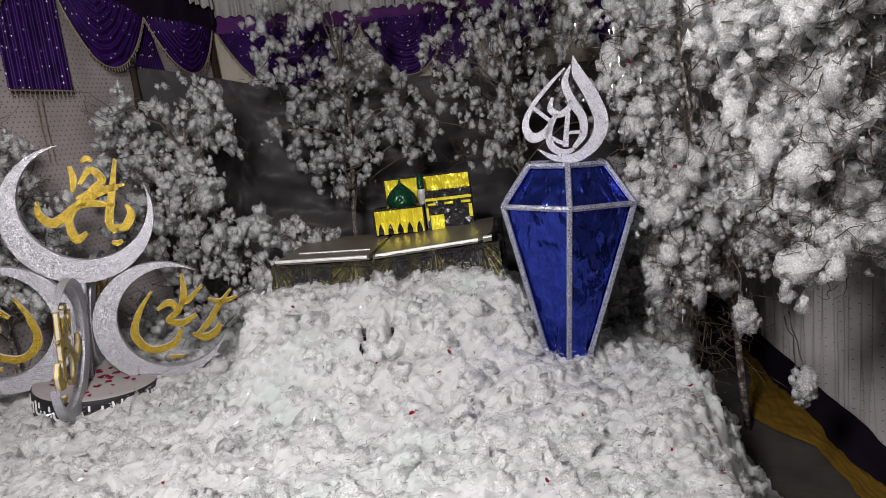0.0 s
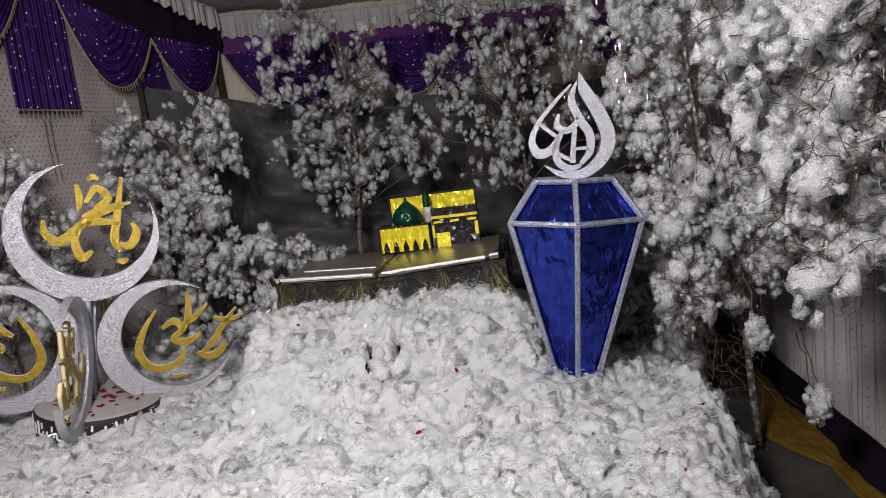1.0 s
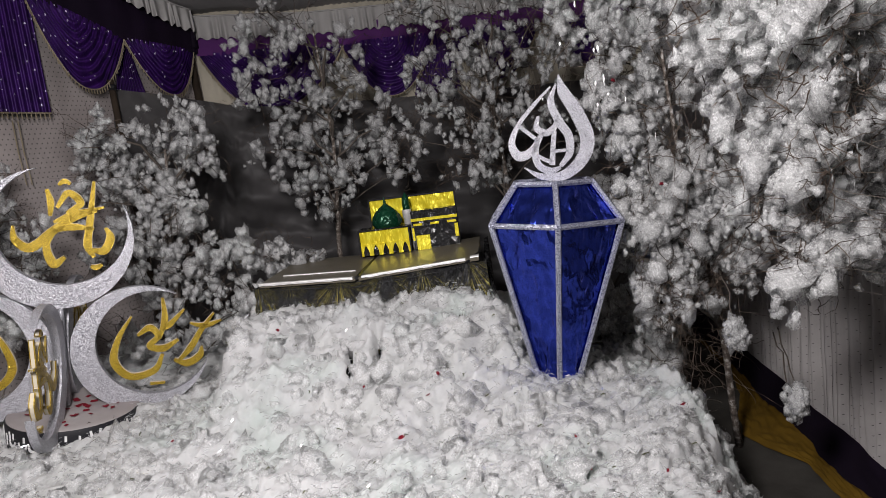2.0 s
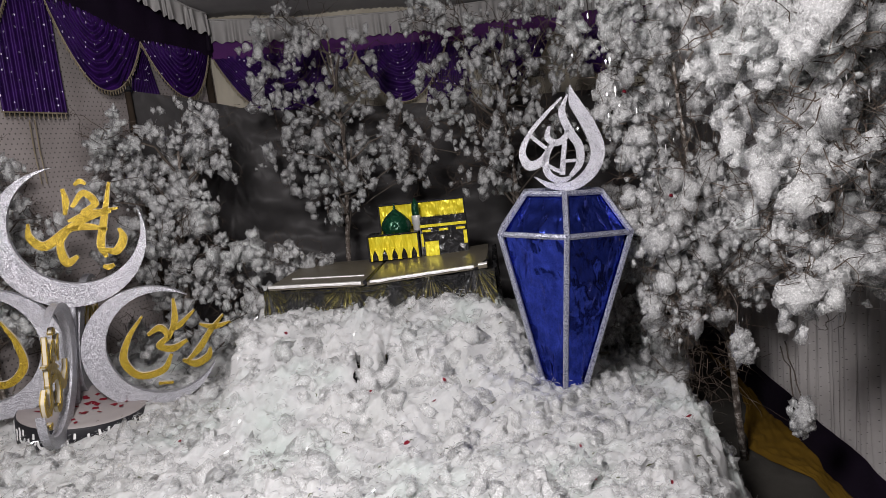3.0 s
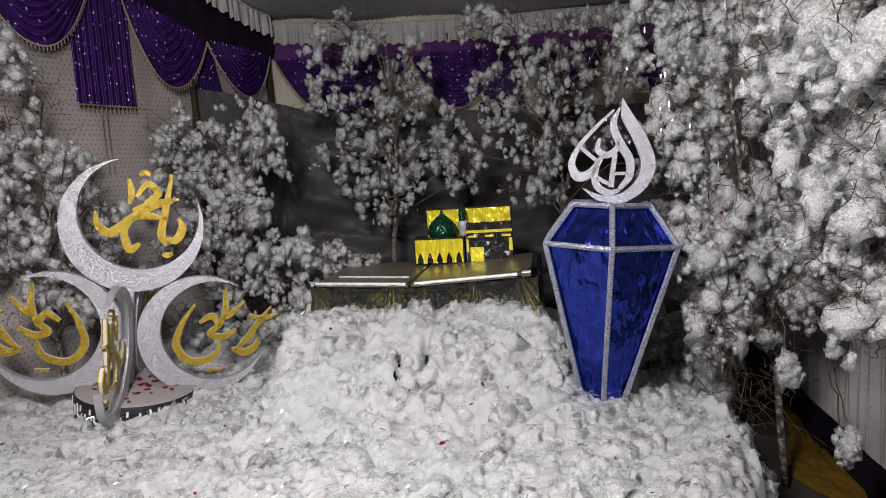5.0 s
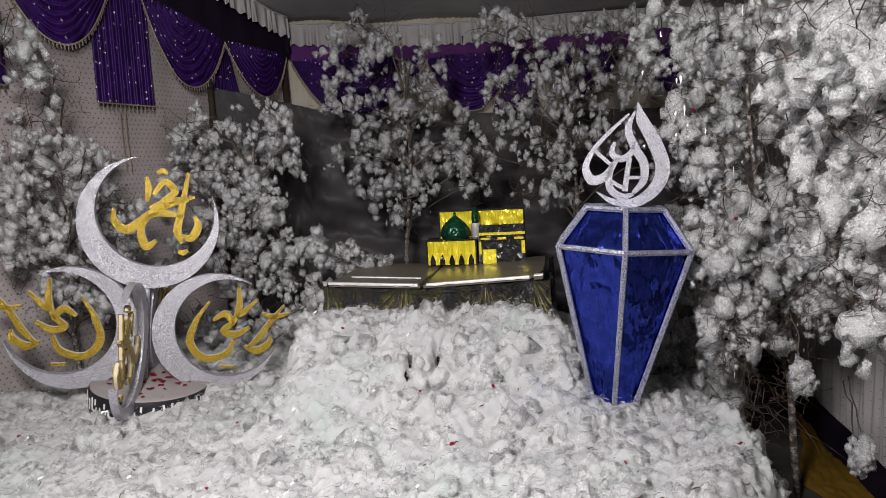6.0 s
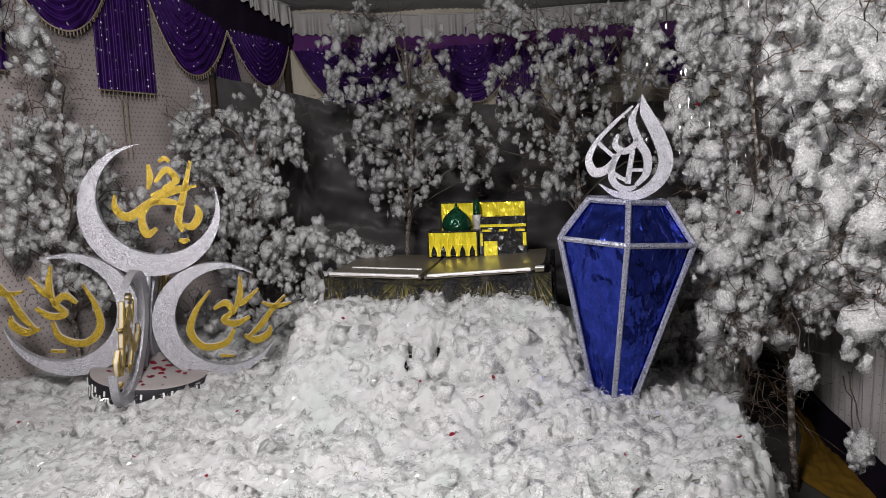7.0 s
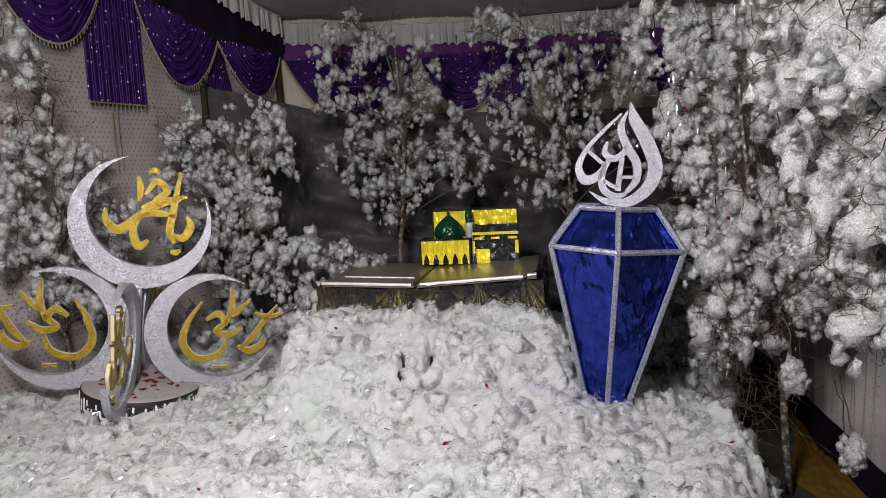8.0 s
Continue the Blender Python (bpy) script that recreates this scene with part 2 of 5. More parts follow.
def part(name, shape, material, parent=None, label="", smooth=False):
    """Links a shape (a Shape, or a bmesh) as one mesh object."""
    me = bpy.data.meshes.new(name)
    if isinstance(shape, Shape):
        shape.into(me)
    else:
        shape.to_mesh(me)
        shape.free()
    me.materials.append(material)
    if smooth:
        me.polygons.foreach_set("use_smooth", [True] * len(me.polygons))
    ob = new(name, me)
    if parent is not None:
        ob.parent = parent
    return tagged(ob, label)


def thing(name, m, label, category, group="", kind=""):
    ob = new(name)
    ob.empty_display_size = 0.05
    ob.matrix_world = m
    return tagged(ob, label, category, group, kind)


class Shape:
    """Vertices, faces and plan coordinates of one mesh."""

    def __init__(self):
        self.v, self.f, self.uv = [], [], []

    def into(self, me):
        me.from_pydata([tuple(p) for p in self.v], [], self.f)
        if self.uv:
            layer = me.uv_layers.new(name="plan")
            idx = np.empty(len(me.loops), int)
            me.loops.foreach_get("vertex_index", idx)
            layer.data.foreach_set("uv", np.array(self.uv, float)[idx].ravel())
        me.update()

    def put(self, verts, faces):
        n = len(self.v)
        self.v.extend(tuple(map(float, p)) for p in verts)
        self.f.extend(tuple(i + n for i in face) for face in faces)
        return self

    def box(self, lo, hi, m=None, bevel=0.0):
        bm = bmesh.new()
        bmesh.ops.create_cube(bm, size=1)
        for p in bm.verts:
            p.co = Vector([lo[k] + (hi[k] - lo[k]) * (p.co[k] + 0.5) for k in range(3)])
        if bevel:
            bmesh.ops.bevel(bm, geom=bm.edges[:], offset=bevel, segments=1, affect="EDGES")
        return self.bm(bm, m)

    def bm(self, bm, m=None):
        if m is not None:
            bm.transform(m)
        bm.verts.index_update()
        self.put([p.co for p in bm.verts], [[p.index for p in f.verts] for f in bm.faces])
        bm.free()
        return self

    def grid(self, fn, nu, nv, uv=None, closed=False):
        n = len(self.v)
        for i in range(nu + 1):
            for j in range(nv + 1):
                self.v.append(tuple(map(float, fn(i / nu, j / nv))))
                if uv is not None:
                    self.uv.append(uv(i / nu, j / nv))
        w = nv + 1
        for i in range(nu):
            for j in range(nv):
                a = n + i * w + j
                self.f.append((a, a + w, a + w + 1, a + 1))
        return self

    def tube(self, pts, radii, sides=5):
        n = len(self.v)
        pts = [Vector(p) for p in pts]
        last = Vector((0.3, 0.9, 0.1))
        for k, p in enumerate(pts):
            way = (pts[min(k + 1, len(pts) - 1)] - pts[max(k - 1, 0)]).normalized()
            side = last - way * last.dot(way)
            if side.length < 1e-4:
                side = way.orthogonal()
            side.normalize()
            last, up = side, way.cross(side)
            for s in range(sides):
                a = 2 * math.pi * s / sides
                self.v.append(tuple(p + (side * math.cos(a) + up * math.sin(a)) * radii[k]))
        for k in range(len(pts) - 1):
            for s in range(sides):
                a, b = n + k * sides + s, n + k * sides + (s + 1) % sides
                self.f.append((a, b, b + sides, a + sides))
        self.f.append(tuple(n + s for s in reversed(range(sides))))
        self.f.append(tuple(n + (len(pts) - 1) * sides + s for s in range(sides)))
        return self

    def lathe(self, profile, sides=32):
        n = len(self.v)
        for r, z in profile:
            for s in range(sides):
                a = 2 * math.pi * s / sides
                self.v.append((r * math.cos(a), r * math.sin(a), z))
        for k in range(len(profile) - 1):
            for s in range(sides):
                a, b = n + k * sides + s, n + k * sides + (s + 1) % sides
                self.f.append((a, b, b + sides, a + sides))
        return self

    def prism(self, outline, lo, hi, m=None):
        """A plate: an outline in x and z, from y = lo to hi."""
        bm = bmesh.new()
        face = bm.faces.new([bm.verts.new((x, lo, z)) for x, z in outline])
        made = bmesh.ops.extrude_face_region(bm, geom=[face])["geom"]
        for g in made:
            if isinstance(g, bmesh.types.BMVert):
                g.co.y = hi
        bmesh.ops.triangulate(bm, faces=[f for f in bm.faces if len(f.verts) > 4])
        bmesh.ops.recalc_face_normals(bm, faces=bm.faces)
        return self.bm(bm, m)

    def ribbon(self, pts, widths, lo, hi):
        """A cut-out stroke in the x-z plane, from y = lo to hi, along smoothed points."""
        line, wide = smooth_line(pts, widths)
        left, right = [], []
        for k, p in enumerate(line):
            a, b = line[max(k - 1, 0)], line[min(k + 1, len(line) - 1)]
            way = Vector((b[0] - a[0], b[1] - a[1]))
            way.normalize()
            off = Vector((-way.y, way.x)) * wide[k] / 2
            left.append((p[0] + off.x, p[1] + off.y))
            right.append((p[0] - off.x, p[1] - off.y))
        n, count = len(self.v), len(line)
        for side in (left, right):
            for y in (lo, hi):
                self.v.extend((x, y, z) for x, z in side)
        a, b, c, d = n, n + count, n + 2 * count, n + 3 * count
        for k in range(count - 1):
            for s, t in ((a, c), (d, b), (b, a), (c, d)):
                self.f.append((s + k, s + k + 1, t + k + 1, t + k))
        self.f.append((a, b, d, c))
        e = count - 1
        self.f.append((a + e, c + e, d + e, b + e))
        return self


def smooth_line(pts, widths, steps=7):
    """A Catmull-Rom line through the points, with its widths."""
    p = [Vector(q) for q in pts]
    p = [2 * p[0] - p[1]] + p + [2 * p[-1] - p[-2]]
    w = [widths[0]] + list(widths) + [widths[-1]]
    line, wide = [], []
    for k in range(1, len(p) - 2):
        for s in range(steps):
            t = s / steps
            line.append(tuple(0.5 * (2 * p[k] + (p[k + 1] - p[k - 1]) * t + (2 * p[k - 1] - 5 * p[k] + 4 * p[k + 1] - p[k + 2]) * t * t + (3 * p[k] - p[k - 1] - 3 * p[k + 1] + p[k + 2]) * t ** 3)))
            wide.append(w[k] + (w[k + 1] - w[k]) * t)
    line.append(tuple(p[-2]))
    wide.append(w[-2])
    return line, wide


def sstep(a, b, x):
    t = min(1.0, max(0.0, (x - a) / (b - a)))
    return t * t * (3 - 2 * t)


def lump(x, y, z, size, octaves=3):
    return noise.fractal(Vector((x, y, z)) / size, 0.9, 2.0, octaves)


# cotton: ragged puffs covered with loose fibres, gathered into one mesh


def fibres(roots, aims, count, length, width, wild, rng):
    """Thin loose fibres: one sliver each, from random roots along their aims."""
    i = rng.randint(len(roots), size=count)
    way = aims[i] + rng.normal(0, wild, (count, 3))
    way /= np.linalg.norm(way, axis=1)[:, None] + 1e-9
    way *= rng.uniform(length * 0.4, length, (count, 1))
    side = np.cross(way, rng.normal(0, 1, (count, 3)))
    side *= width * rng.uniform(0.5, 1.0, (count, 1)) / (np.linalg.norm(side, axis=1)[:, None] + 1e-9)
    root = roots[i] + rng.normal(0, 0.08 * length, (count, 3))
    back = way * 0.35
    v = np.stack([root - back, root + way * 0.2 + side, root + way], 1)
    out = aims[i] / (np.linalg.norm(aims[i], axis=1)[:, None] + 1e-9)
    n = np.cross(v[:, 1] - v[:, 0], v[:, 2] - v[:, 0])
    n /= np.linalg.norm(n, axis=1)[:, None] + 1e-12
    turn = (n * out).sum(1) < 0
    v[turn] = v[turn][:, ::-1]
    n[turn] *= -1
    n = 0.5 * n + out
    n /= np.linalg.norm(n, axis=1)[:, None]
    return v.reshape(-1, 3), np.arange(3 * count).reshape(-1, 3), np.repeat(n, 3, 0)


def soft_normals(v, f):
    n = np.zeros_like(v)
    face = np.cross(v[f[:, 1]] - v[f[:, 0]], v[f[:, 2]] - v[f[:, 0]])
    for k in range(3):
        np.add.at(n, f[:, k], face)
    return n / (np.linalg.norm(n, axis=1)[:, None] + 1e-12)


def ball_of(level):
    bm = bmesh.new()
    bmesh.ops.create_icosphere(bm, subdivisions=level, radius=1)
    bm.verts.index_update()
    v, f = np.array([p.co for p in bm.verts]), np.array([[p.index for p in face.verts] for face in bm.faces])
    bm.free()
    return v, f


BALLS = {k: ball_of(k) for k in (1, 2)}


def puff(seed, level, shells, veil, count, length, width, lobes, fine, core=0.42):
    """A torn tuft of wool of radius about 1: a soft uneven body, veils of loose wool round it, and stray fibres.
    Gives points, faces, normals and each face's material."""
    rng = np.random.RandomState(seed + 40)
    heads = rng.normal(0, 1, (lobes, 3))
    heads /= np.linalg.norm(heads, axis=1)[:, None]
    tall = rng.uniform(0.1, 0.8, lobes)
    off = Vector((seed * 7.3, seed * 3.1, seed * 1.7))

    def reach(p):
        near = np.maximum(0, (heads @ np.array(p) - 0.3) / 0.7) ** 1.6
        return core + 0.8 * float(np.sqrt(((tall * near) ** 2).sum())) + fine * noise.fractal((Vector(p) + off) * 1.7, 0.4, 2.3, 5)

    ball, faces = BALLS[level]
    body = ball * np.array([max(0.15, reach(p)) for p in ball])[:, None] * 0.9
    soft = 0.5 * soft_normals(body, faces) + ball
    vs, fs, ns, kinds, n = [body], [faces], [soft], [np.zeros(len(faces), int)], len(body)
    ball, faces = BALLS[2]
    for k in range(shells):
        far = np.array([max(0.2, reach(p)) + veil + 0.15 * k + 4 * veil * noise.fractal((Vector(p) + off) * 3.0 + Vector((k, 0, 0)), 0.4, 2.3, 3) for p in ball])
        vs.append(ball * far[:, None])
        fs.append(faces + n)
        ns.append(ball)
        kinds.append(np.ones(len(faces), int))
        n += len(ball)
    way = rng.normal(0, 1, (200, 3))
    way /= np.linalg.norm(way, axis=1)[:, None]
    roots = way * np.array([max(0.2, reach(p)) * rng.uniform(0.84, 1.1) for p in way])[:, None]
    fv, ff, fn = fibres(roots, way * 0.45, count, length, width, 0.8, rng)
    normals = np.vstack(ns + [fn])
    normals /= np.linalg.norm(normals, axis=1)[:, None]
    return np.vstack(vs + [fv]), np.vstack(fs + [ff + n]), normals, np.concatenate(kinds + [np.full(len(ff), 2)])


PUFFS = [puff(s, 1, 1, 0.06, 70, 0.30, 0.045, 9, 0.5, 0.36) for s in range(24)]
BIG_PUFFS = [puff(s + 30, 2, 2, 0.075, 170, 0.30, 0.034, 12, 0.45, 0.36) for s in range(18)]
BED_PUFFS = [puff(s + 60, 2, 1, 0.09, 80, 0.24, 0.03, 11, 0.5, 0.38) for s in range(20)]


def turned(rng):
    q = rng.normal(0, 1, 4)
    w, x, y, z = q / np.linalg.norm(q)
    return np.array([[1 - 2 * (y * y + z * z), 2 * (x * y - z * w), 2 * (x * z + y * w)], [2 * (x * y + z * w), 1 - 2 * (x * x + z * z), 2 * (y * z - x * w)], [2 * (x * z - y * w), 2 * (y * z + x * w), 1 - 2 * (x * x + y * y)]])


def cotton(name, places, kit, rng, parent=None, label="", squash=1.0, small=0.0):
    """places: (point, radius). One mesh of puffs."""
    vs, fs, ns, kinds, n = [], [], [], [], 0
    for p, r in places:
        some = kit if r >= small else PUFFS
        v, f, soft, kind = some[rng.randint(len(some))]
        spin = turned(rng).T
        ns.append(soft @ spin)
        w = (v @ spin) * (r * np.array([rng.uniform(0.75, 1.35), rng.uniform(0.75, 1.35), squash * rng.uniform(0.75, 1.4)])) + np.array(p)
        vs.append(w)
        fs.append(f + n)
        kinds.append(kind)
        n += len(w)
    ob = part(name, raw_mesh(np.vstack(vs), np.vstack(fs), np.vstack(ns)), COTTON, parent, label)
    ob.data.materials.append(WISP)
    ob.data.materials.append(FIBRE)
    ob.data.polygons.foreach_set("material_index", np.concatenate(kinds).astype(np.int32))
    return ob


class Raw(Shape):
    """Large triangle arrays, written at once."""

    def __init__(self, v, f, n=None):
        self.v, self.f, self.n = v, f, n

    def into(self, me):
        count = len(self.f)
        me.vertices.add(len(self.v))
        me.vertices.foreach_set("co", self.v.ravel())
        me.loops.add(count * 3)
        me.loops.foreach_set("vertex_index", self.f.ravel().astype(np.int32))
        me.polygons.add(count)
        me.polygons.foreach_set("loop_start", np.arange(count, dtype=np.int32) * 3)
        me.polygons.foreach_set("use_smooth", np.ones(count, bool))
        me.update(calc_edges=True)
        if self.n is not None:
            me.attributes.new("custom_normal", "FLOAT_VECTOR", "POINT").data.foreach_set("vector", self.n.astype(np.float32).ravel())
            me.update()


def raw_mesh(v, f, n=None):
    return Raw(v, f, n)

# ---------------------------------------------------------------- the tent
CORNER = Vector((-1.24, 4.80, 0))
ALONG_L, IN_L = Vector((-0.339, -0.941, 0)), Vector((0.941, -0.339, 0))
ALONG_B, IN_B = Vector((0.989, 0.148, 0)), Vector((0.148, -0.989, 0))
FOOT_R, ALONG_R, IN_R = Vector((1.39, -1.8, 0)), Vector((0.110, 0.994, 0)), Vector((-0.994, 0.110, 0))
UP = Vector((0, 0, 1))


def on_left(s, z, off=0.0):
    return CORNER + ALONG_L * (s + 0.9 * max(0.0, off)) + IN_L * off + UP * z


def on_back(s, z, off=0.0):
    return CORNER + ALONG_B * s + IN_B * off + UP * z


def on_right(s, z, off=0.0):
    return FOOT_R + ALONG_R * s + IN_R * off + UP * z


def table_of(pairs):
    xs, ys = zip(*pairs)
    return lambda x: float(np.interp(x, xs, ys))


def cloth_wall(name, place, s0, s1, z0, z1, material, fold, nu, nv):
    """A hung cloth wall with folds in front and a plain back, 3 cm thick."""
    s = Shape()
    s.grid(lambda u, v: place(s0 + (s1 - s0) * u, z0 + (z1 - z0) * v, fold(s0 + (s1 - s0) * u, z0 + (z1 - z0) * v)), nu, nv, lambda u, v: (s0 + (s1 - s0) * u, z0 + (z1 - z0) * v))
    s.grid(lambda u, v: place(s0 + (s1 - s0) * u, z0 + (z1 - z0) * v, -0.04), nu, 2, lambda u, v: (s0 + (s1 - s0) * u, z0 + (z1 - z0) * v))
    return tagged(part(name, s, material, smooth=True), kind="structure")


tagged(cloth_wall("wall_left", on_left, -0.05, 6.6, 0, 3.0, DOTTED, lambda s, z: 0.012 * lump(s, z, 3.0, 0.5) + 0.004 * math.sin(s * 21 + 2 * lump(s, z, 0, 0.8)), 260, 30), "white dotted cloth tent wall")
tagged(cloth_wall("wall_back", on_back, -0.05, 3.6, 0, 2.9, cloth_material("cream_pleated_cloth", (0.42, 0.385, 0.31), (0.56, 0.52, 0.43), 0.8), lambda s, z: 0.02 * math.sin(s * 150 + 9 * z) + 0.006 * math.sin(s * 47), 420, 8), "cream pleated cloth tent wall")
tagged(cloth_wall("wall_right", on_right, 0, 7.2, 0, 3.0, DOTTED_GREY, lambda s, z: 0.018 * math.sin(s * 64 + 2.5 * lump(s, z * 0.3, 1, 0.4)) + 0.011 * math.sin(s * 178 + 3 * lump(s, z * 0.2, 4, 0.3)) + 0.008 * math.sin(s * 27 + 1), 1500, 14), "dotted pleated silver-white cloth tent wall")

# Unseen wall added to close the tent behind the camera, pale to bounce fill.
front = Shape().box((-4.2, -1.95, 0), (1.42, -1.85, 3.0))
tagged(part("unseen_wall_front", front, FRILL), "unseen plain grey cloth wall added behind the camera to bounce light", kind="structure")

floor = Shape().grid(lambda u, v: (-4.2 + 6.6 * u, -1.95 + 7.6 * v, 0.004 * lump(u * 6, v * 7, 0, 0.6)), 60, 60)
floor.box((-4.2, -1.95, -0.12), (2.4, 5.65, -0.03))
tagged(part("floor", floor, CONCRETE, smooth=True), "dusty bare concrete floor", kind="structure")


def roof(u, v):
    x, y = -4.2 + 6.6 * u, -1.95 + 7.4 * v
    rise = 0.42 * sstep(5.4, 1.5, y)
    sag = 0.05 * lump(x, y, 0, 1.6, 2) + 0.012 * math.sin(9 * x + 2 * y) * math.exp(-((x + 1.2) ** 2) * 2)
    return x, y, 2.60 + rise + sag + 0.012 * math.sin(x * 5.0 + 0.3 * y)


top = Shape().grid(roof, 120, 120)
top.grid(lambda u, v: (roof(u, v)[0], roof(u, v)[1], roof(u, v)[2] + 0.05), 20, 20)
tagged(part("ceiling", top, CEILING, smooth=True), "sagging grey tent cloth ceiling", kind="structure")

# frills, bands, swags and drops of the valance
frill_b = table_of([(-0.1, 2.45), (0.1, 2.44), (0.8, 2.40), (1.6, 2.40), (2.1, 2.43), (3.4, 2.46)])
frill_l = table_of([(-0.1, 2.47), (0.2, 2.49), (0.42, 2.54), (0.66, 2.60), (1.2, 2.72), (3.5, 2.95)])
band_l = table_of([(-0.1, 2.34), (0.0, 2.35), (0.66, 2.37), (1.14, 2.50), (1.6, 2.52), (2.2, 2.6), (3.5, 2.8)])
band_b = table_of([(-0.1, 2.34), (0.2, 2.33), (1.0, 2.31), (1.7, 2.32), (3.4, 2.34)])


def frill(place, s0, s1, low, tall, label, off=0.09):
    s = Shape()

    def at(u, v):
        a = s0 + (s1 - s0) * u
        wave = (0.004 + 0.016 * v) * math.sin(a * 95 + 1.6 * math.sin(a * 31)) + 0.012 * v * math.sin(a * 43)
        return place(a, low(a) + tall * (1 - v) + 0.006 * v * math.sin(a * 95 + 1), off + wave + 0.02 * v)

    s.grid(at, int((s1 - s0) * 190), 7)
    root = thing("tent_frill", Matrix.Identity(4), label, "frill", "tent frills")
    part("ruffle", s, FRILL, root, smooth=True)
    hem = [s0 + (s1 - s0) * k / 120 for k in range(121)]
    part("binding", Shape().tube([place(a, low(a) + tall * 0.97, off + 0.004) for a in hem], [0.006] * 121, 5), FRILL, root, smooth=True)
    return root


frill(on_back, -0.02, 3.3, frill_b, 0.16, "gathered grey-white cloth frill along the tent roof")
frill(on_left, 0.02, 3.4, frill_l, 0.15, "gathered grey-white cloth frill along the tent roof", 0.12)


def band(parent, place, s0, s1, low, high, material, off):
    s = Shape().grid(lambda u, v: place(s0 + (s1 - s0) * u, low(s0 + (s1 - s0) * u) * (1 - v) + v * (high(s0 + (s1 - s0) * u) + 0.06), off + 0.006 * math.sin(30 * (s0 + (s1 - s0) * u)) + 0.01 * v), 80, 5)
    return part("band", s, material, parent, smooth=True)


def fringe(parent, line, place):
    """A braid along a lower hem with short hanging tassels."""
    s = Shape()
    s.tube([place(a, z, o + 0.008) for a, z, o in line], [0.0042] * len(line), 4)
    total = 0.0
    for (a, z, o), (b, y, q) in zip(line, line[1:]):
        step = math.hypot(b - a, y - z)
        count = max(1, round(step / 0.021))
        for k in range(count):
            t = (k + 0.5) / count
            p = place(a + (b - a) * t, z + (y - z) * t, o + (q - o) * t + 0.01)
            d = 0.026 + 0.006 * math.sin(total * 7 + k * 2.1)
            s.tube([p, p - UP * d * 0.5 + ALONG_L * 0.001, p - UP * d], [0.0022, 0.0042, 0.0030], 3)
        total += step
    return tagged(part("fringe", s, FRINGE, parent, "antique gold tassel fringe"), kind="stuff")


def swag(parent, place, s0, s1, apex, deep, top, off):
    """A draped half-moon between two points of the valance."""
    def low(u):
        shape = 1 - abs((u - apex) / (apex if u < apex else 1 - apex)) ** 2.1
        return deep * max(0.0, shape)

    def at(u, v):
        a = s0 + (s1 - s0) * u
        drop = low(u)
        nest = (8.6 + 1.6 * math.sin(s0 * 9)) * math.hypot(1.8 * (u - apex), v) + 0.45 * lump(u * 1.2, v * 0.6, s0, 0.4)
        fold = 0.017 * math.sin(2 * math.pi * nest) * (0.25 + 0.75 * math.sin(math.pi * u) ** 0.6) * (0.35 + 0.65 * sstep(0, 0.2, v)) + 0.004 * math.sin(2 * math.pi * (u * 31 + v)) * (1 - v)
        return place(a, top(a) + 0.02 - (drop + 0.02) * v - 0.15 * drop * (u - apex) * math.sin(math.pi * v), off + 0.055 * math.sin(math.pi * min(1, v * 0.8 + 0.1)) * math.sin(math.pi * u) + fold)

    s = Shape().grid(at, 110, 90, lambda u, v: ((s1 - s0) * u, low(u) * v))
    ob = part("swag", s, PURPLE, parent, "purple sequinned draped swag", True)
    line = []
    for k in range(33):
        u = k / 32
        a = s0 + (s1 - s0) * u
        line.append((a, top(a) - low(u), off + 0.04 * math.sin(math.pi * u) + 0.012))
    fringe(ob, line, place)
    return ob


def drop(parent, place, a0, a1, b0, b1, top, bottom, off):
    """A flat pleated tail: top from a0 to a1, hem from b0 to b1."""
    def at(u, v):
        a = (a0 + (a1 - a0) * u) * (1 - v) + (b0 + (b1 - b0) * u) * v
        z = top(a) + 0.03 + (bottom - top(a) - 0.03) * v
        return place(a, z, off + 0.014 * math.sin(2 * math.pi * u * 9) + 0.006 * math.sin(4 * v + 9 * u))

    s = Shape().grid(at, 90, 16, lambda u, v: (u * abs(a1 - a0), v * 0.55))
    ob = part("tail", s, PURPLE, parent, "purple sequinned pleated tail", True)
    fringe(ob, [(b0 + (b1 - b0) * k / 14, bottom, off + 0.006) for k in range(15)], place)
    return ob


left_valance = thing("valance", Matrix.Identity(4), "purple sequinned valance with swags, tails and gold fringe", "valance", "tent valances")
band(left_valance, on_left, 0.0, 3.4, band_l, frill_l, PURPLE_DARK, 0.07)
for s0, s1, apex, deep in ((0.05, 0.66, 0.45, 0.31), (0.66, 1.27, 0.57, 0.40), (1.47, 2.08, 0.5, 0.355), (2.36, 3.0, 0.5, 0.36)):
    swag(left_valance, on_left, s0, s1, apex, deep, band_l, 0.06)
drop(left_valance, on_left, 1.60, 1.25, 1.62, 1.26, band_l, 1.935, 0.05)
drop(left_valance, on_left, 0.70, 0.64, 0.80, 0.55, band_l, 2.03, 0.035)
drop(left_valance, on_left, 2.40, 2.05, 2.42, 2.06, band_l, 1.98, 0.05)
cord = thing("hanging_cord", Matrix.Identity(4), "two thin grey cords hanging below the valance tail", "cord")
for a in (1.46, 1.49):
    part("strand", Shape().tube([on_left(a, 1.9, 0.04), on_left(a + 0.005, 1.75, 0.045), on_left(a, 1.58, 0.04)], [0.003, 0.003, 0.0025], 5), FRINGE, cord)
back_valance = thing("valance", Matrix.Identity(4), "purple sequinned valance half hidden behind trees", "valance", "tent valances")
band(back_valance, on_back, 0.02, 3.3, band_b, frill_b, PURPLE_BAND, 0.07)
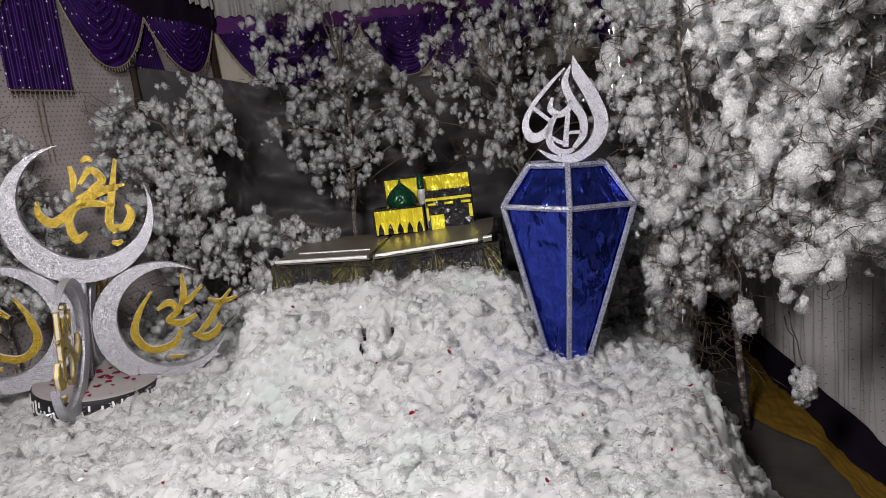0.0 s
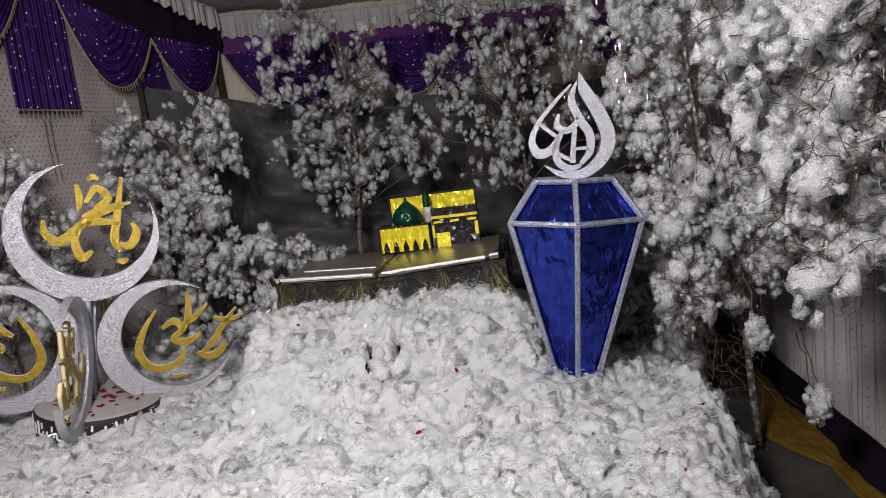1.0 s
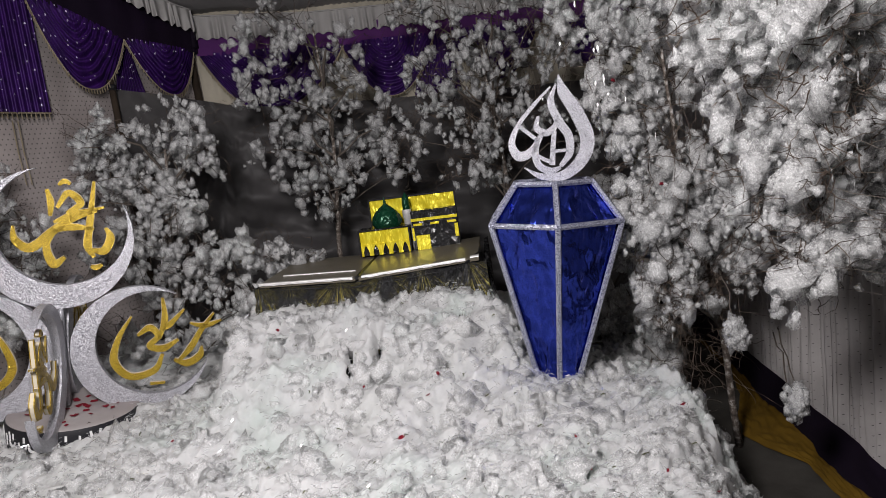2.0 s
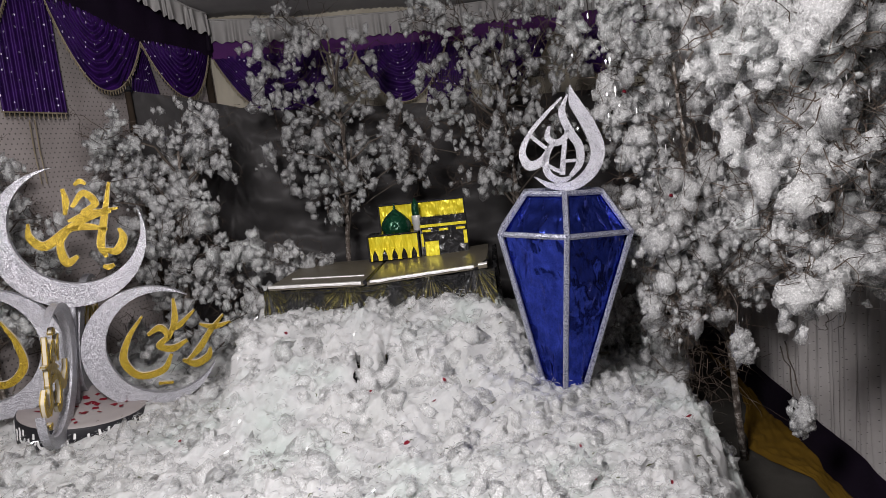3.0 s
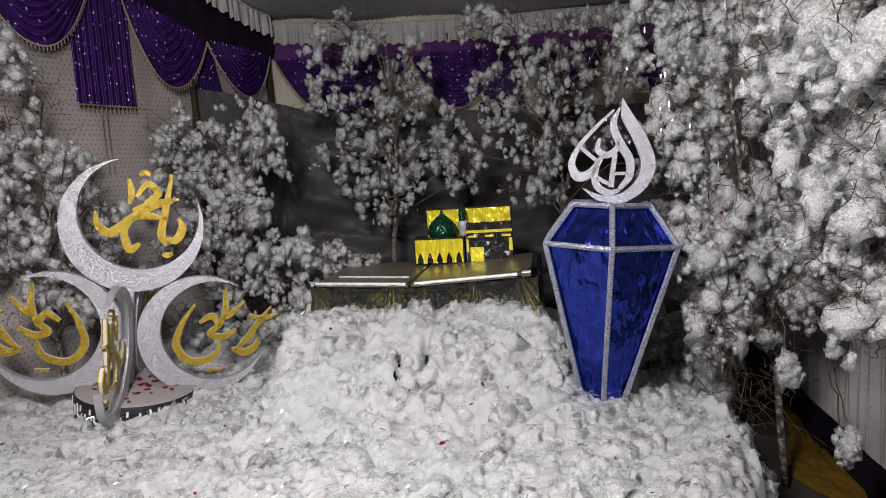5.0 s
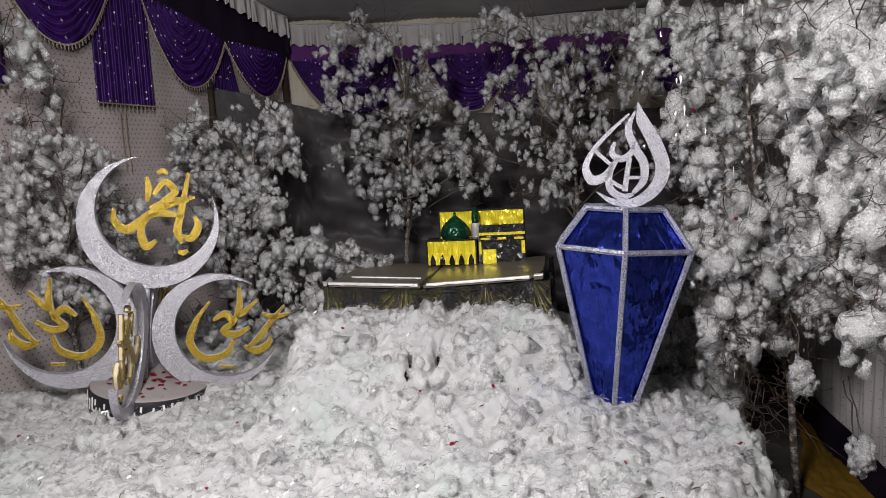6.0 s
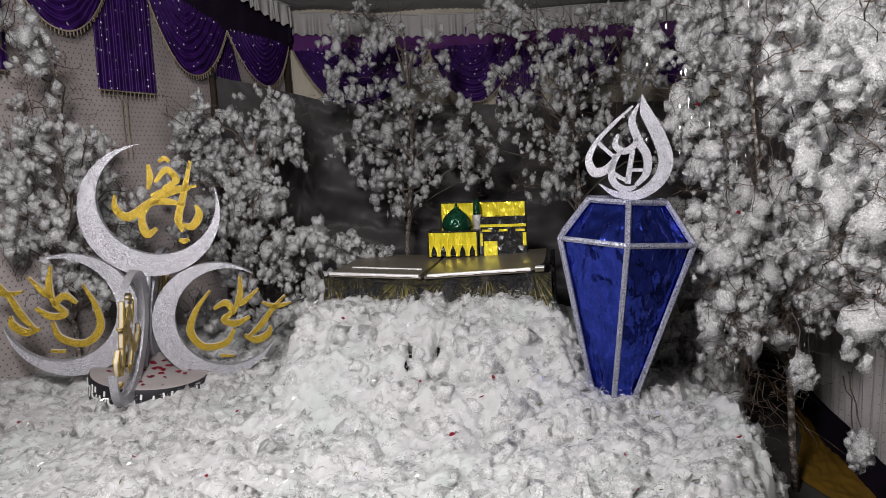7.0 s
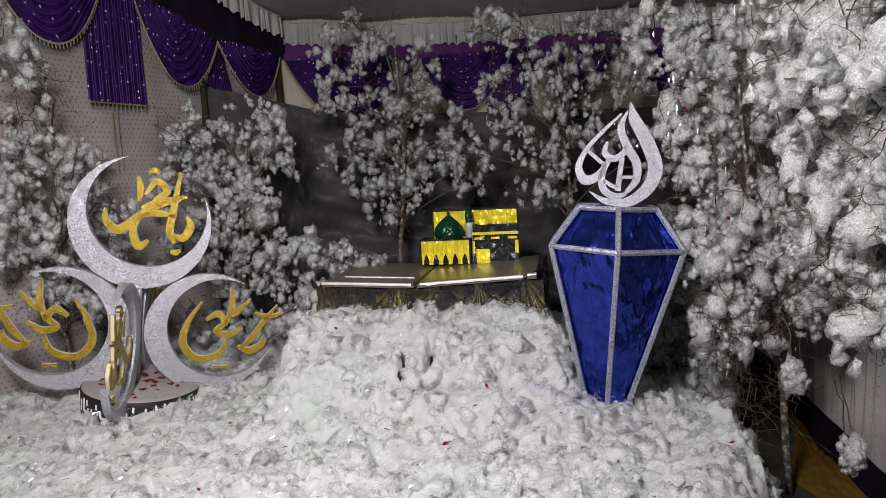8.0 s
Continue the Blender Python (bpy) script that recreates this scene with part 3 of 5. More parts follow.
for s0, s1, apex, deep in ((0.03, 1.03, 0.42, 0.42), (1.01, 1.69, 0.48, 0.40), (1.78, 2.5, 0.5, 0.38), (2.6, 3.2, 0.5, 0.38)):
    swag(back_valance, on_back, s0, s1, apex, deep, band_b, 0.06)
drop(back_valance, on_back, 1.62, 1.80, 1.50, 1.86, band_b, 1.90, 0.04)

# black cloth stretched across the corner and the back
cloth_way = [on_left(0.84, 0, 0.06), on_left(0.45, 0, 0.13), on_left(0.1, 0, 0.2), on_back(0.3, 0, 0.2), on_back(1.0, 0, 0.15), on_back(2.2, 0, 0.12), on_back(3.25, 0, 0.1)]
way_line, _ = smooth_line(cloth_way, [1] * len(cloth_way), 12)
cloth_top = table_of([(0, 2.08), (0.2, 2.04), (0.4, 1.99), (0.6, 1.92), (0.8, 1.88), (1, 1.86)])


def black_sheet(u, v):
    k = u * (len(way_line) - 1)
    i = min(int(k), len(way_line) - 2)
    p = Vector(way_line[i]).lerp(Vector(way_line[i + 1]), k - i)
    z = cloth_top(u) * (1 - v) + 0.02 * v 
    sag = 0.035 * math.sin(9 * v * 2 + 5 * u + 1.5 * lump(u * 3, v, 0, 0.5)) * sstep(0, 0.15, v) + 0.012 * lump(u * 5, v * 2, 2, 0.6) + 0.018 * math.sin(34 * v + 16 * u + 2.5 * lump(u * 4, v * 1.5, 5, 0.4)) * sstep(0.02, 0.2, v) + 0.009 * math.sin(71 * v - 30 * u + 3 * lump(u * 4, v, 7, 0.3))
    return p.x + 0.1 * sag, p.y - sag * 1.4, z


sheet = Shape().grid(black_sheet, 160, 150)
tagged(part("backdrop_cloth", sheet, BLACK_CLOTH, smooth=True), "black cloth sagging in front of the tent wall", "backdrop")

post = thing("tent_pole", pose(-1.235, 4.70, 0), "dark wooden tent pole with a clamp in the corner", "pole")
part("shaft", Shape().tube([(0, 0, 0), (0.004, 0, 1.2), (-0.015, 0, 2.62)], [0.027, 0.027, 0.025], 10), WOOD, post, smooth=True)
part("clamp", Shape().box((-0.05, -0.04, 2.38), (0.05, 0.03, 2.5), bevel=0.008), PURPLE_DARK, post, "dark metal clamp")
stub = thing("bamboo_stake", Matrix.Translation(on_left(0.83, 0, 0.10)), "bamboo stake holding the black cloth", "stake")
part("cane", Shape().tube([(0, 0, 0), (0, 0, 1.0), (0, 0, 2.12)], [0.02, 0.019, 0.018], 9), WOOD, stub, smooth=True)
part("knot", Shape().lathe([(0.018, 2.06), (0.026, 2.07), (0.026, 2.085), (0.018, 2.095)], 10), BLACK_BAND, stub)

# skirting cloth and yellow sheet by the side wall
skirt = Shape().grid(lambda u, v: on_right(1.6 + 5.5 * u, 0.14 * (1 - v) ** 1.4 + 0.03 * (1 - v) * v + 0.008, 0.045 + 0.075 * v + 0.006 * math.sin(60 * u + 3 * v) + 0.012 * lump(u * 8, v, 0, 0.5)), 200, 10)
tagged(part("skirting_cloth", skirt, SKIRTING, smooth=True), "dark purple cloth skirting along the tent wall", "skirting cloth")
sheet_edge = table_of([(1.0, 1.50), (2.0, 1.61), (2.43, 1.67), (2.56, 1.69), (2.64, 1.64), (2.77, 1.59), (2.86, 1.56), (3.0, 1.62), (3.33, 1.77), (3.6, 1.86), (4.3, 1.93)])


def yellow_point(u, v):
    y = 1.1 + 3.1 * u
    left = sheet_edge(y) + 0.02 * lump(y, 0, 0, 0.2)
    right = on_right((y + 1.8) / 0.994, 0, 0.10).x
    crumple = 0.022 * abs(lump(u * 6, v * 1.2, 1, 0.25)) * sstep(0, 0.1, v) + 0.012 * abs(math.sin(13 * u + 4 * v)) * v
    return left + (right - left) * v, y, 0.012 + crumple


tagged(part("floor_sheet", Shape().grid(yellow_point, 160, 24), YELLOW_CLOTH, smooth=True), "crumpled mustard yellow cloth on the floor", "cloth")

# ---------------------------------------------------------------- cotton bed
stage = Shape().box((-2.55, 1.32, 0.0), (0.84, 4.25, 0.44), bevel=0.01)
tagged(part("stage", stage, BLACK_CLOTH), "low black-covered stage under the cotton", "stage")


def bed_height(x, y):
    pile = sstep(-0.73, -0.54, x + 0.07 * lump(y, x * 0.7, 1, 0.14)) * (1 - sstep(0.46, 0.66, x)) * sstep(2.02, 2.72, y) * (1 - sstep(2.95, 3.2, y))
    side = 1 - sstep(0.87, 1.20, x + 0.05 * lump(y, 3, 0, 0.22) - 0.17 * sstep(1.5, 2.5, y)) * (1 - sstep(2.95, 3.12, y + 0.05 * lump(x, 1, 0, 0.2)))
    near = sstep(1.05, 1.35, y)
    h = 0.565 + (0.302 + 0.03 * sstep(-0.2, -0.6, x) + 0.05 * lump(x, y, 6, 0.16, 2)) * pile + 0.02 * sstep(1.5, 2.3, y) * (1 - pile)
    h -= 0.10 * sstep(0.74, 0.98, x) * sstep(2.3, 2.7, y)
    for a, b, wide, tall in ((-0.105, 2.42, 0.012, 0.05), (-0.005, 2.50, 0.016, 0.06), (0.33, 2.62, 0.02, 0.03)):
        h -= 0.10 * math.exp(-(((x - a) / wide) ** 2 + ((y - b) / tall) ** 2))
    return 0.02 + (h - 0.02) * side * near


def bed_point(x, y):
    h = bed_height(x, y)
    a, b, c = lump(x, y, h, 0.11, 3), lump(x + 5, y, h, 0.035, 2), lump(x, y + 3, h, 0.016, 2)
    return x + 0.008 * b + 0.004 * c, y - 0.018 * a, max(0.005, h + 0.040 * a + 0.016 * b + 0.007 * c)


NX, NY = 430, 300
bed_x, bed_y = (-2.45, 1.38), (1.05, 4.0)
bv = np.array([bed_point(bed_x[0] + (bed_x[1] - bed_x[0]) * i / NX, bed_y[0] + (bed_y[1] - bed_y[0]) * (j / NY) ** 1.3) for i in range(NX + 1) for j in range(NY + 1)])
ii, jj = np.meshgrid(np.arange(NX), np.arange(NY), indexing="ij")
ka = (ii * (NY + 1) + jj).ravel()
kb = ka + NY + 1
bf = np.vstack([np.stack([ka, kb, kb + 1], 1), np.stack([ka, kb + 1, ka + 1], 1)])
HOLES = ((-0.105, 2.44, 0.006, 0.035), (-0.112, 2.37, 0.004, 0.02), (-0.003, 2.50, 0.010, 0.04), (0.335, 2.62, 0.012, 0.018))


def torn(x, y, grow=0.0):
    """Whether a place lies in one of the gaps torn in the wool."""
    hit = x * 0 > 1
    for a, b, wide, tall in HOLES:
        hit = hit | (((x - a) / (wide + grow)) ** 2 + ((y - b) / (tall + grow)) ** 2 < 1)
    return hit


mid = bv[bf].mean(1)
bf = bf[~torn(mid[:, 0], mid[:, 1])]
bed = thing("cotton_bed", Matrix.Identity(4), "lumpy white cotton wool heaped like snow over the stage", "cotton", kind="stuff")
part("fleece", raw_mesh(bv, bf), COTTON, bed)
rng = np.random.RandomState(11)
tufts = []
for k in range(1750):
    x, y = rng.uniform(-2.1, 1.28), 1.38 + 1.75 * rng.uniform() ** 1.1
    if (y > 2.84 and -0.62 < x < 0.55) or math.hypot(x + 1.32, y - 2.58) < 0.31:
        continue
    h = bed_height(x, y)
    if h < 0.03 or torn(x, y, 0.022):
        continue
    r = rng.uniform(0.016, 0.040) * (1.45 if k % 6 == 0 else 1.0)
    q = bed_point(x, y)
    tufts.append(((q[0], q[1], q[2] + rng.uniform(-0.75, -0.2) * r), r))
cotton("tuft", tufts, BED_PUFFS, rng, bed)
shown = bv[(bv[:, 2] > 0.03) & (bv[:, 1] > 1.3) & (bv[:, 1] < 3.2) & (bv[:, 0] > -2.2) & ~torn(bv[:, 0], bv[:, 1], 0.006)]
fv, ff, fn = fibres(shown + np.array([0, 0, 0.006]), np.array([[0.0, -0.15, 0.5]] * len(shown)), 50000, 0.0075, 0.0030, 1.0, rng)
part("loose_fibre", raw_mesh(fv, ff, fn), FIBRE, bed)


def scattered(name, count, material, label, length, width, bend, seed, lift=0.012):
    """Small shreds lying on the cotton."""
    rnd = random.Random(seed)
    s = Shape()
    for k in range(count):
        x, y = rnd.uniform(-1.9, 1.0), 1.4 + 1.5 * rnd.random() ** 1.2
        if y > 2.8 and -0.6 < x < 0.55:
            continue
        x, y, z = bed_point(x, y)
        z += lift + rnd.uniform(0, 0.025)
        a, d = rnd.uniform(0, 6.28), rnd.uniform(0.4, 1.0) * length
        p = Vector((x, y, z))
        q = p + Vector((math.cos(a) * d, math.sin(a) * d, rnd.uniform(-0.3, 0.5) * d))
        m = (p + q) / 2 + Vector((rnd.uniform(-1, 1), rnd.uniform(-1, 1), rnd.uniform(0, 1))) * bend * d
        s.tube([p, m, q], [width * 0.6, width, width * 0.5], 3)
    return tagged(part(name, s, material), label, "litter", kind="stuff")


scattered("clear_shreds", 3600, GLINT, "clear shiny film shreds scattered over the cotton", 0.030, 0.0012, 0.22, 31, 0.016)
scattered("twig_litter", 800, TWIG, "dark twig bits scattered over the cotton", 0.022, 0.0009, 0.3, 32)
scattered("leaf_litter", 70, LEAF, "dry leaf bits scattered over the cotton", 0.022, 0.0024, 0.3, 33)
rnd = random.Random(17)
for x, y in ((-0.40, 2.55), (0.08, 1.98), (0.60, 1.84), (0.78, 1.60), (0.62, 1.72), (0.18, 2.2), (0.22, 2.28), (0.98, 1.98), (-0.62, 1.72), (-0.30, 1.60), (-0.95, 1.9), (0.45, 1.55), (-1.5, 2.1), (-0.05, 2.27), (0.88, 1.52), (-0.72, 2.2)):
    s = rnd.uniform(0.007, 0.012)
    rim = [(math.cos(t) * s * (1.5 if k < 2 else 0.9) * rnd.uniform(0.6, 1.1), math.sin(t) * s * rnd.uniform(0.35, 0.9), rnd.uniform(0, 0.006)) for k, t in enumerate(i * 1.05 for i in range(6))]
    leaf = Shape().put(rim + [(0, 0, -0.002)], [(k, (k + 1) % 6, 6) for k in range(6)])
    ob = part("rose_petal", leaf, PETAL)
    ob.matrix_world = pose(*(Vector(bed_point(x, y)) + Vector((0, 0, 0.03))), rnd.uniform(10, 60), rnd.uniform(-25, 25), rnd.uniform(0, 360))
    tagged(ob, "small crimson petal lying on the cotton", "petal", "scattered petals")

# ---------------------------------------------------------------- table with the model
table = thing("display_table", pose(-0.05, 2.90, 0.45, 0, 0, -5.0), "low table covered with boards and black gold-flecked plastic film", "table")
TH = 0.53
part("frame", Shape().box((-0.47, 0.03, 0), (0.49, 0.80, TH - 0.02)), BLACK_CLOTH, table)


skirt_top = table_of([(-0.52, TH + 0.002), (-0.05, TH - 0.016), (0.53, TH + 0.014)])
PINCH = (-0.50, -0.35, -0.13, 0.07, 0.24, 0.44)


def skirt_point(u, v):
    x = -0.52 + 1.05 * u
    near = min(PINCH, key=lambda p: abs(p - x))
    down = 0.015 + 0.42 * v
    ang = math.atan2(x - near, down)
    pleat = (0.020 * math.sin(ang * 21 + 3 * near) + 0.006 * math.sin(ang * 49)) * min(1, 4 * v + 0.25) + 0.008 * lump(x, v, 0, 0.06)
    gap = min(1, abs(x - near) / 0.09)
    return x * (1 + 0.03 * v), -0.012 - 0.05 * v * (1 - 0.3 * gap) - pleat, skirt_top(x) * (1 - v) + 0.1 * v - 0.007 * gap * (1 - v)


def skirt_plan(u, v):
    x = -0.52 + 1.05 * u
    near = min(PINCH, key=lambda p: abs(p - x))
    return math.atan2(x - near, 0.03 + 0.42 * v) * 4 + near * 30, v


part("skirt", Shape().grid(skirt_point, 420, 24, skirt_plan), FLECKED, table, "crinkled black plastic film with gold flecks", True)
part("side_skirt", Shape().grid(lambda u, v: (0.53 + 0.02 * v + 0.012 * math.sin(40 * u + 6 * v), 0.0 + 0.8 * u, TH * (1 - v)), 50, 10), BLACK_FOIL, table, "crinkled black plastic film", True)
part("side_skirt", Shape().grid(lambda u, v: (-0.53 - 0.02 * v + 0.012 * math.sin(40 * u + 6 * v), 0.0 + 0.8 * u, TH * (1 - v)), 50, 10), BLACK_FOIL, table, "crinkled black plastic film", True)
part("board", Shape().prism([(-0.50, TH), (-0.06, TH - 0.018), (-0.06, TH - 0.002), (-0.50, TH + 0.016)], 0.0, 0.62), BOARD, table, "grey-brown hinged board lying flat")
part("board", Shape().prism([(-0.045, TH - 0.018), (0.50, TH + 0.012), (0.50, TH + 0.028), (-0.045, TH - 0.002)], 0.0, 0.62), BOARD, table, "grey-brown hinged board lying flat")
part("board_gap", Shape().tube([(-0.053, -0.004, TH - 0.003), (-0.052, 0.2, TH - 0.002), (-0.052, 0.44, TH - 0.003)], [0.010, 0.009, 0.007], 6), BLACK_BAND, table, "black tape over the joint")


def foil_strip(x0, x1, y, z0, z1, wide):
    s = Shape()
    def at(u, v):
        x = x0 + (x1 - x0) * u
        z = z0 + (z1 - z0) * u
        crinkle = 0.002 * abs(lump(x, v, y, 0.03))
        if v < 0.5:
            return x, y - 0.006 - crinkle, z - 0.011 * (1 - 2 * v) * (1 + 0.3 * lump(x, 0, 0, 0.05))
        return x, y - 0.006 + wide * (2 * v - 1), z + crinkle
    s.grid(at, 70, 6)
    return part("foil_edge", s, WHITE_FOIL, table, "wrinkled silver foil edging", True)


foil_strip(-0.50, -0.07, -0.002, TH + 0.021, TH + 0.003, 0.018)
foil_strip(-0.03, 0.44, -0.002, TH + 0.004, TH + 0.029, 0.016)
foil_strip(-0.44, -0.09, 0.17, TH + 0.018, TH + 0.003, 0.012)
foil_strip(0.46, 0.50, 0.01, TH + 0.031, TH + 0.033, 0.03)
part("tape", Shape().tube([(-0.52, -0.01, TH - 0.012), (-0.30, -0.012, TH - 0.022), (-0.05, -0.016, TH - 0.042), (0.2, -0.014, TH - 0.026), (0.46, -0.010, TH - 0.006)], [0.003] * 5, 6), BLACK_BAND, table, "black tape seam")
part("tape", Shape().tube([(0.44, -0.012, TH + 0.008), (0.47, 0.02, TH + 0.022), (0.50, 0.12, TH + 0.026), (0.505, 0.3, TH + 0.026)], [0.006, 0.009, 0.007, 0.006], 6), BLACK_BAND, table, "black tape seam")

TOP = 0.45 + TH + 0.016
model = thing("shrine_model", pose(0.152, 3.44, TOP - 0.004, 0, 0, -5.0), "gold foil shrine model with green dome and black cube", "model")


def crumple_panel(x0, x1, z0, z1, y, thick, amp=0.004):
    s = Shape()
    nx, nz = max(4, int((x1 - x0) / 0.012)), max(3, int((z1 - z0) / 0.012))
    s.grid(lambda u, v: (x0 + (x1 - x0) * u, y - amp * abs(lump(u * (x1 - x0) * 1.3, v * (z1 - z0), y, 0.03)), z0 + (z1 - z0) * v), nx, nz)
    s.box((x0, y + 0.001, z0), (x1, y + thick, z1))
    return s


back = part("back_panel", crumple_panel(-0.225, 0.235, 0.0, 0.275, 0.10, 0.012), GOLD, model, "crumpled gold foil backing panel", True)
for lo, hi in (((-0.230, 0.086, 0.272), (0.240, 0.114, 0.279)), ((-0.231, 0.086, 0.0), (-0.224, 0.114, 0.279)), ((0.234, 0.086, 0.0), (0.241, 0.114, 0.279))):
    part("black_border", Shape().box(lo, hi, bevel=0.001), BLACK_BAND, back, "black tape border")
hall = part("arcade", crumple_panel(-0.27, -0.012, 0.062, 0.128, -0.06, 0.10, 0.006), GOLD, model, "gold foil arcade", True)
bay = 0.258 / 5
for k in range(5):
    x = -0.27 + k * bay
    a, b, c = x + 0.011, x + bay - 0.011, x + bay / 2
    arch = [(x, 0), (a, 0), (a, 0.022), (a + 0.006, 0.040), (c, 0.058), (b - 0.006, 0.040), (b, 0.022), (b, 0), (x + bay, 0), (x + bay, 0.062), (x, 0.062)]
    part("arch", Shape().prism(arch, -0.066, -0.052), GOLD, hall)
for x in (-0.279, -0.013):
    part("black_border", Shape().box((x, -0.070, 0.0), (x + 0.008, 0.04, 0.128), bevel=0.001), BLACK_BAND, hall, "black tape border")
# Solid black block gives the arch openings their shade.
part("arch_shade", Shape().box((-0.268, -0.045, 0), (-0.014, 0.03, 0.061)), BLACK_FOIL, hall, "black block put in for the shade behind the arches")
part("roof_slab", Shape().box((-0.278, -0.072, 0.128), (-0.004, 0.05, 0.136), bevel=0.002), BLACK_FOIL, hall, "dark roof edge")
dome = Shape().lathe([(0.068, 0.136), (0.078, 0.150), (0.080, 0.168), (0.073, 0.192), (0.056, 0.216), (0.034, 0.236), (0.014, 0.250), (0.006, 0.260), (0.009, 0.266), (0.004, 0.274), (0.001, 0.292)], 28)
dome.v = [(x - 0.125, y - 0.005, z) for x, y, z in dome.v]
part("dome", dome, GREEN, model, "dark green foil onion dome", True)
tower = Shape().lathe([(0.020, 0.0), (0.020, 0.165), (0.024, 0.168), (0.024, 0.212)], 14)
tower.v = [(x - 0.018, y + 0.02, z) for x, y, z in tower.v]
minaret = part("minaret", tower, WHITE_FOIL, model, "silver minaret", True)
spire = Shape().lathe([(0.019, 0.212), (0.021, 0.24), (0.018, 0.27), (0.010, 0.288), (0.001, 0.302)], 14)
spire.v = [(x - 0.018, y + 0.02, z) for x, y, z in spire.v]
part("spire", spire, GREEN, minaret, "dark green foil spire", True)
cube = part("cube_body", crumple_panel(0.008, 0.245, 0.0, 0.200, -0.05, 0.13, 0.005), BLACK_FOIL, model, "black plastic-covered cube building", True)
part("gold_band", crumple_panel(0.006, 0.247, 0.150, 0.164, -0.058, 0.006, 0.002), GOLD, cube)
for a, b in ((0.016, 0.062), (0.105, 0.150), (0.192, 0.240)):
    part("gold_dash", crumple_panel(a, b, 0.126, 0.137, -0.058, 0.005, 0.002), GOLD, cube)
part("gold_door", crumple_panel(0.024, 0.095, 0.0, 0.075, -0.062, 0.010, 0.003), GOLD, cube)
part("gold_edge", crumple_panel(0.228, 0.246, 0.05, 0.118, -0.057, 0.005, 0.002), GOLD, cube)
part("gold_edge", crumple_panel(0.006, 0.018, 0.05, 0.118, -0.057, 0.005, 0.002), GOLD, cube)

# ---------------------------------------------------------------- blue lantern
lantern = thing("lantern", pose(0.665, 2.40, 0.585, -1.0, 4.2, -8.0), "six-sided blue satin lantern with silver glitter ribs and a flame ornament", "lantern")
RINGS = [(0.082, 0.0), (0.259, 0.605), (0.153, 0.742)]


def hexa(k, ring):
    r, z = RINGS[ring]
    a = radians(-90 + 60 * k)
    return Vector((r * math.cos(a), r * math.sin(a), z))


for k in range(6):
    for ring, name in ((0, "lower_panel"), (1, "upper_panel")):
        a, b, c, d = hexa(k, ring), hexa(k + 1, ring), hexa(k, ring + 1), hexa(k + 1, ring + 1)
        normal = (b - a).cross(c - a).normalized()

        rnd = random.Random(5 * k + ring)
        lean = rnd.uniform(-0.9, 0.9)
        seeds = [(rnd.uniform(-0.14, 0.14), rnd.uniform(0, 0.62 if ring == 0 else 0.18), rnd.uniform(-0.0012, 0.0012)) for i in range(26 if ring == 0 else 8)]

        def at(u, v, a=a, b=b, c=c, d=d, normal=normal, ring=ring, seeds=seeds, lean=lean):
            p = (a * (1 - u) + b * u) * (1 - v) + (c * (1 - u) + d * u) * v
            rim = min(1, 5 * u, 5 * (1 - u), 8 * v + 0.2, 8 * (1 - v) + 0.2)
            x, y = (u - 0.5) * 0.25, v * (0.62 if ring == 0 else 0.18)
            dent = min((x - i + lean * (y - j)) ** 2 + 0.35 * (y - j) ** 2 + e for i, j, e in seeds)
            return p - normal * (0.010 - 1.9 * min(dent, 0.006) * rim)

        part(name, Shape().grid(at, 30, 60 if ring == 0 else 18), BLUE, lantern, smooth=True)
    for ring in (0, 1):
        a, b = hexa(k, ring), hexa(k, ring + 1)
        part("rib", Shape().tube([a, a.lerp(b, 0.5), b], [0.0105, 0.0105, 0.0105], 6), SILVER_TAPE, lantern, "silver glitter rib")
    for ring in (1, 2):
        a, b = hexa(k, ring), hexa(k + 1, ring)
        part("hoop", Shape().tube([a, a.lerp(b, 0.5), b], [0.010] * 3, 6), SILVER_TAPE, lantern, "silver glitter hoop")
part("lid", Shape().prism([(hexa(k, 2).x, hexa(k, 2).y) for k in range(6)], -0.004, 0.004, Matrix.Translation((0, 0, 0.738)) @ Matrix.Rotation(radians(90), 4, "X")), BLUE, lantern, "dark blue top plate")
part("foot", Shape().lathe([(0.0, -0.05), (0.078, -0.05), (0.078, 0.006), (0.0, 0.006)], 6), BLUE, lantern)

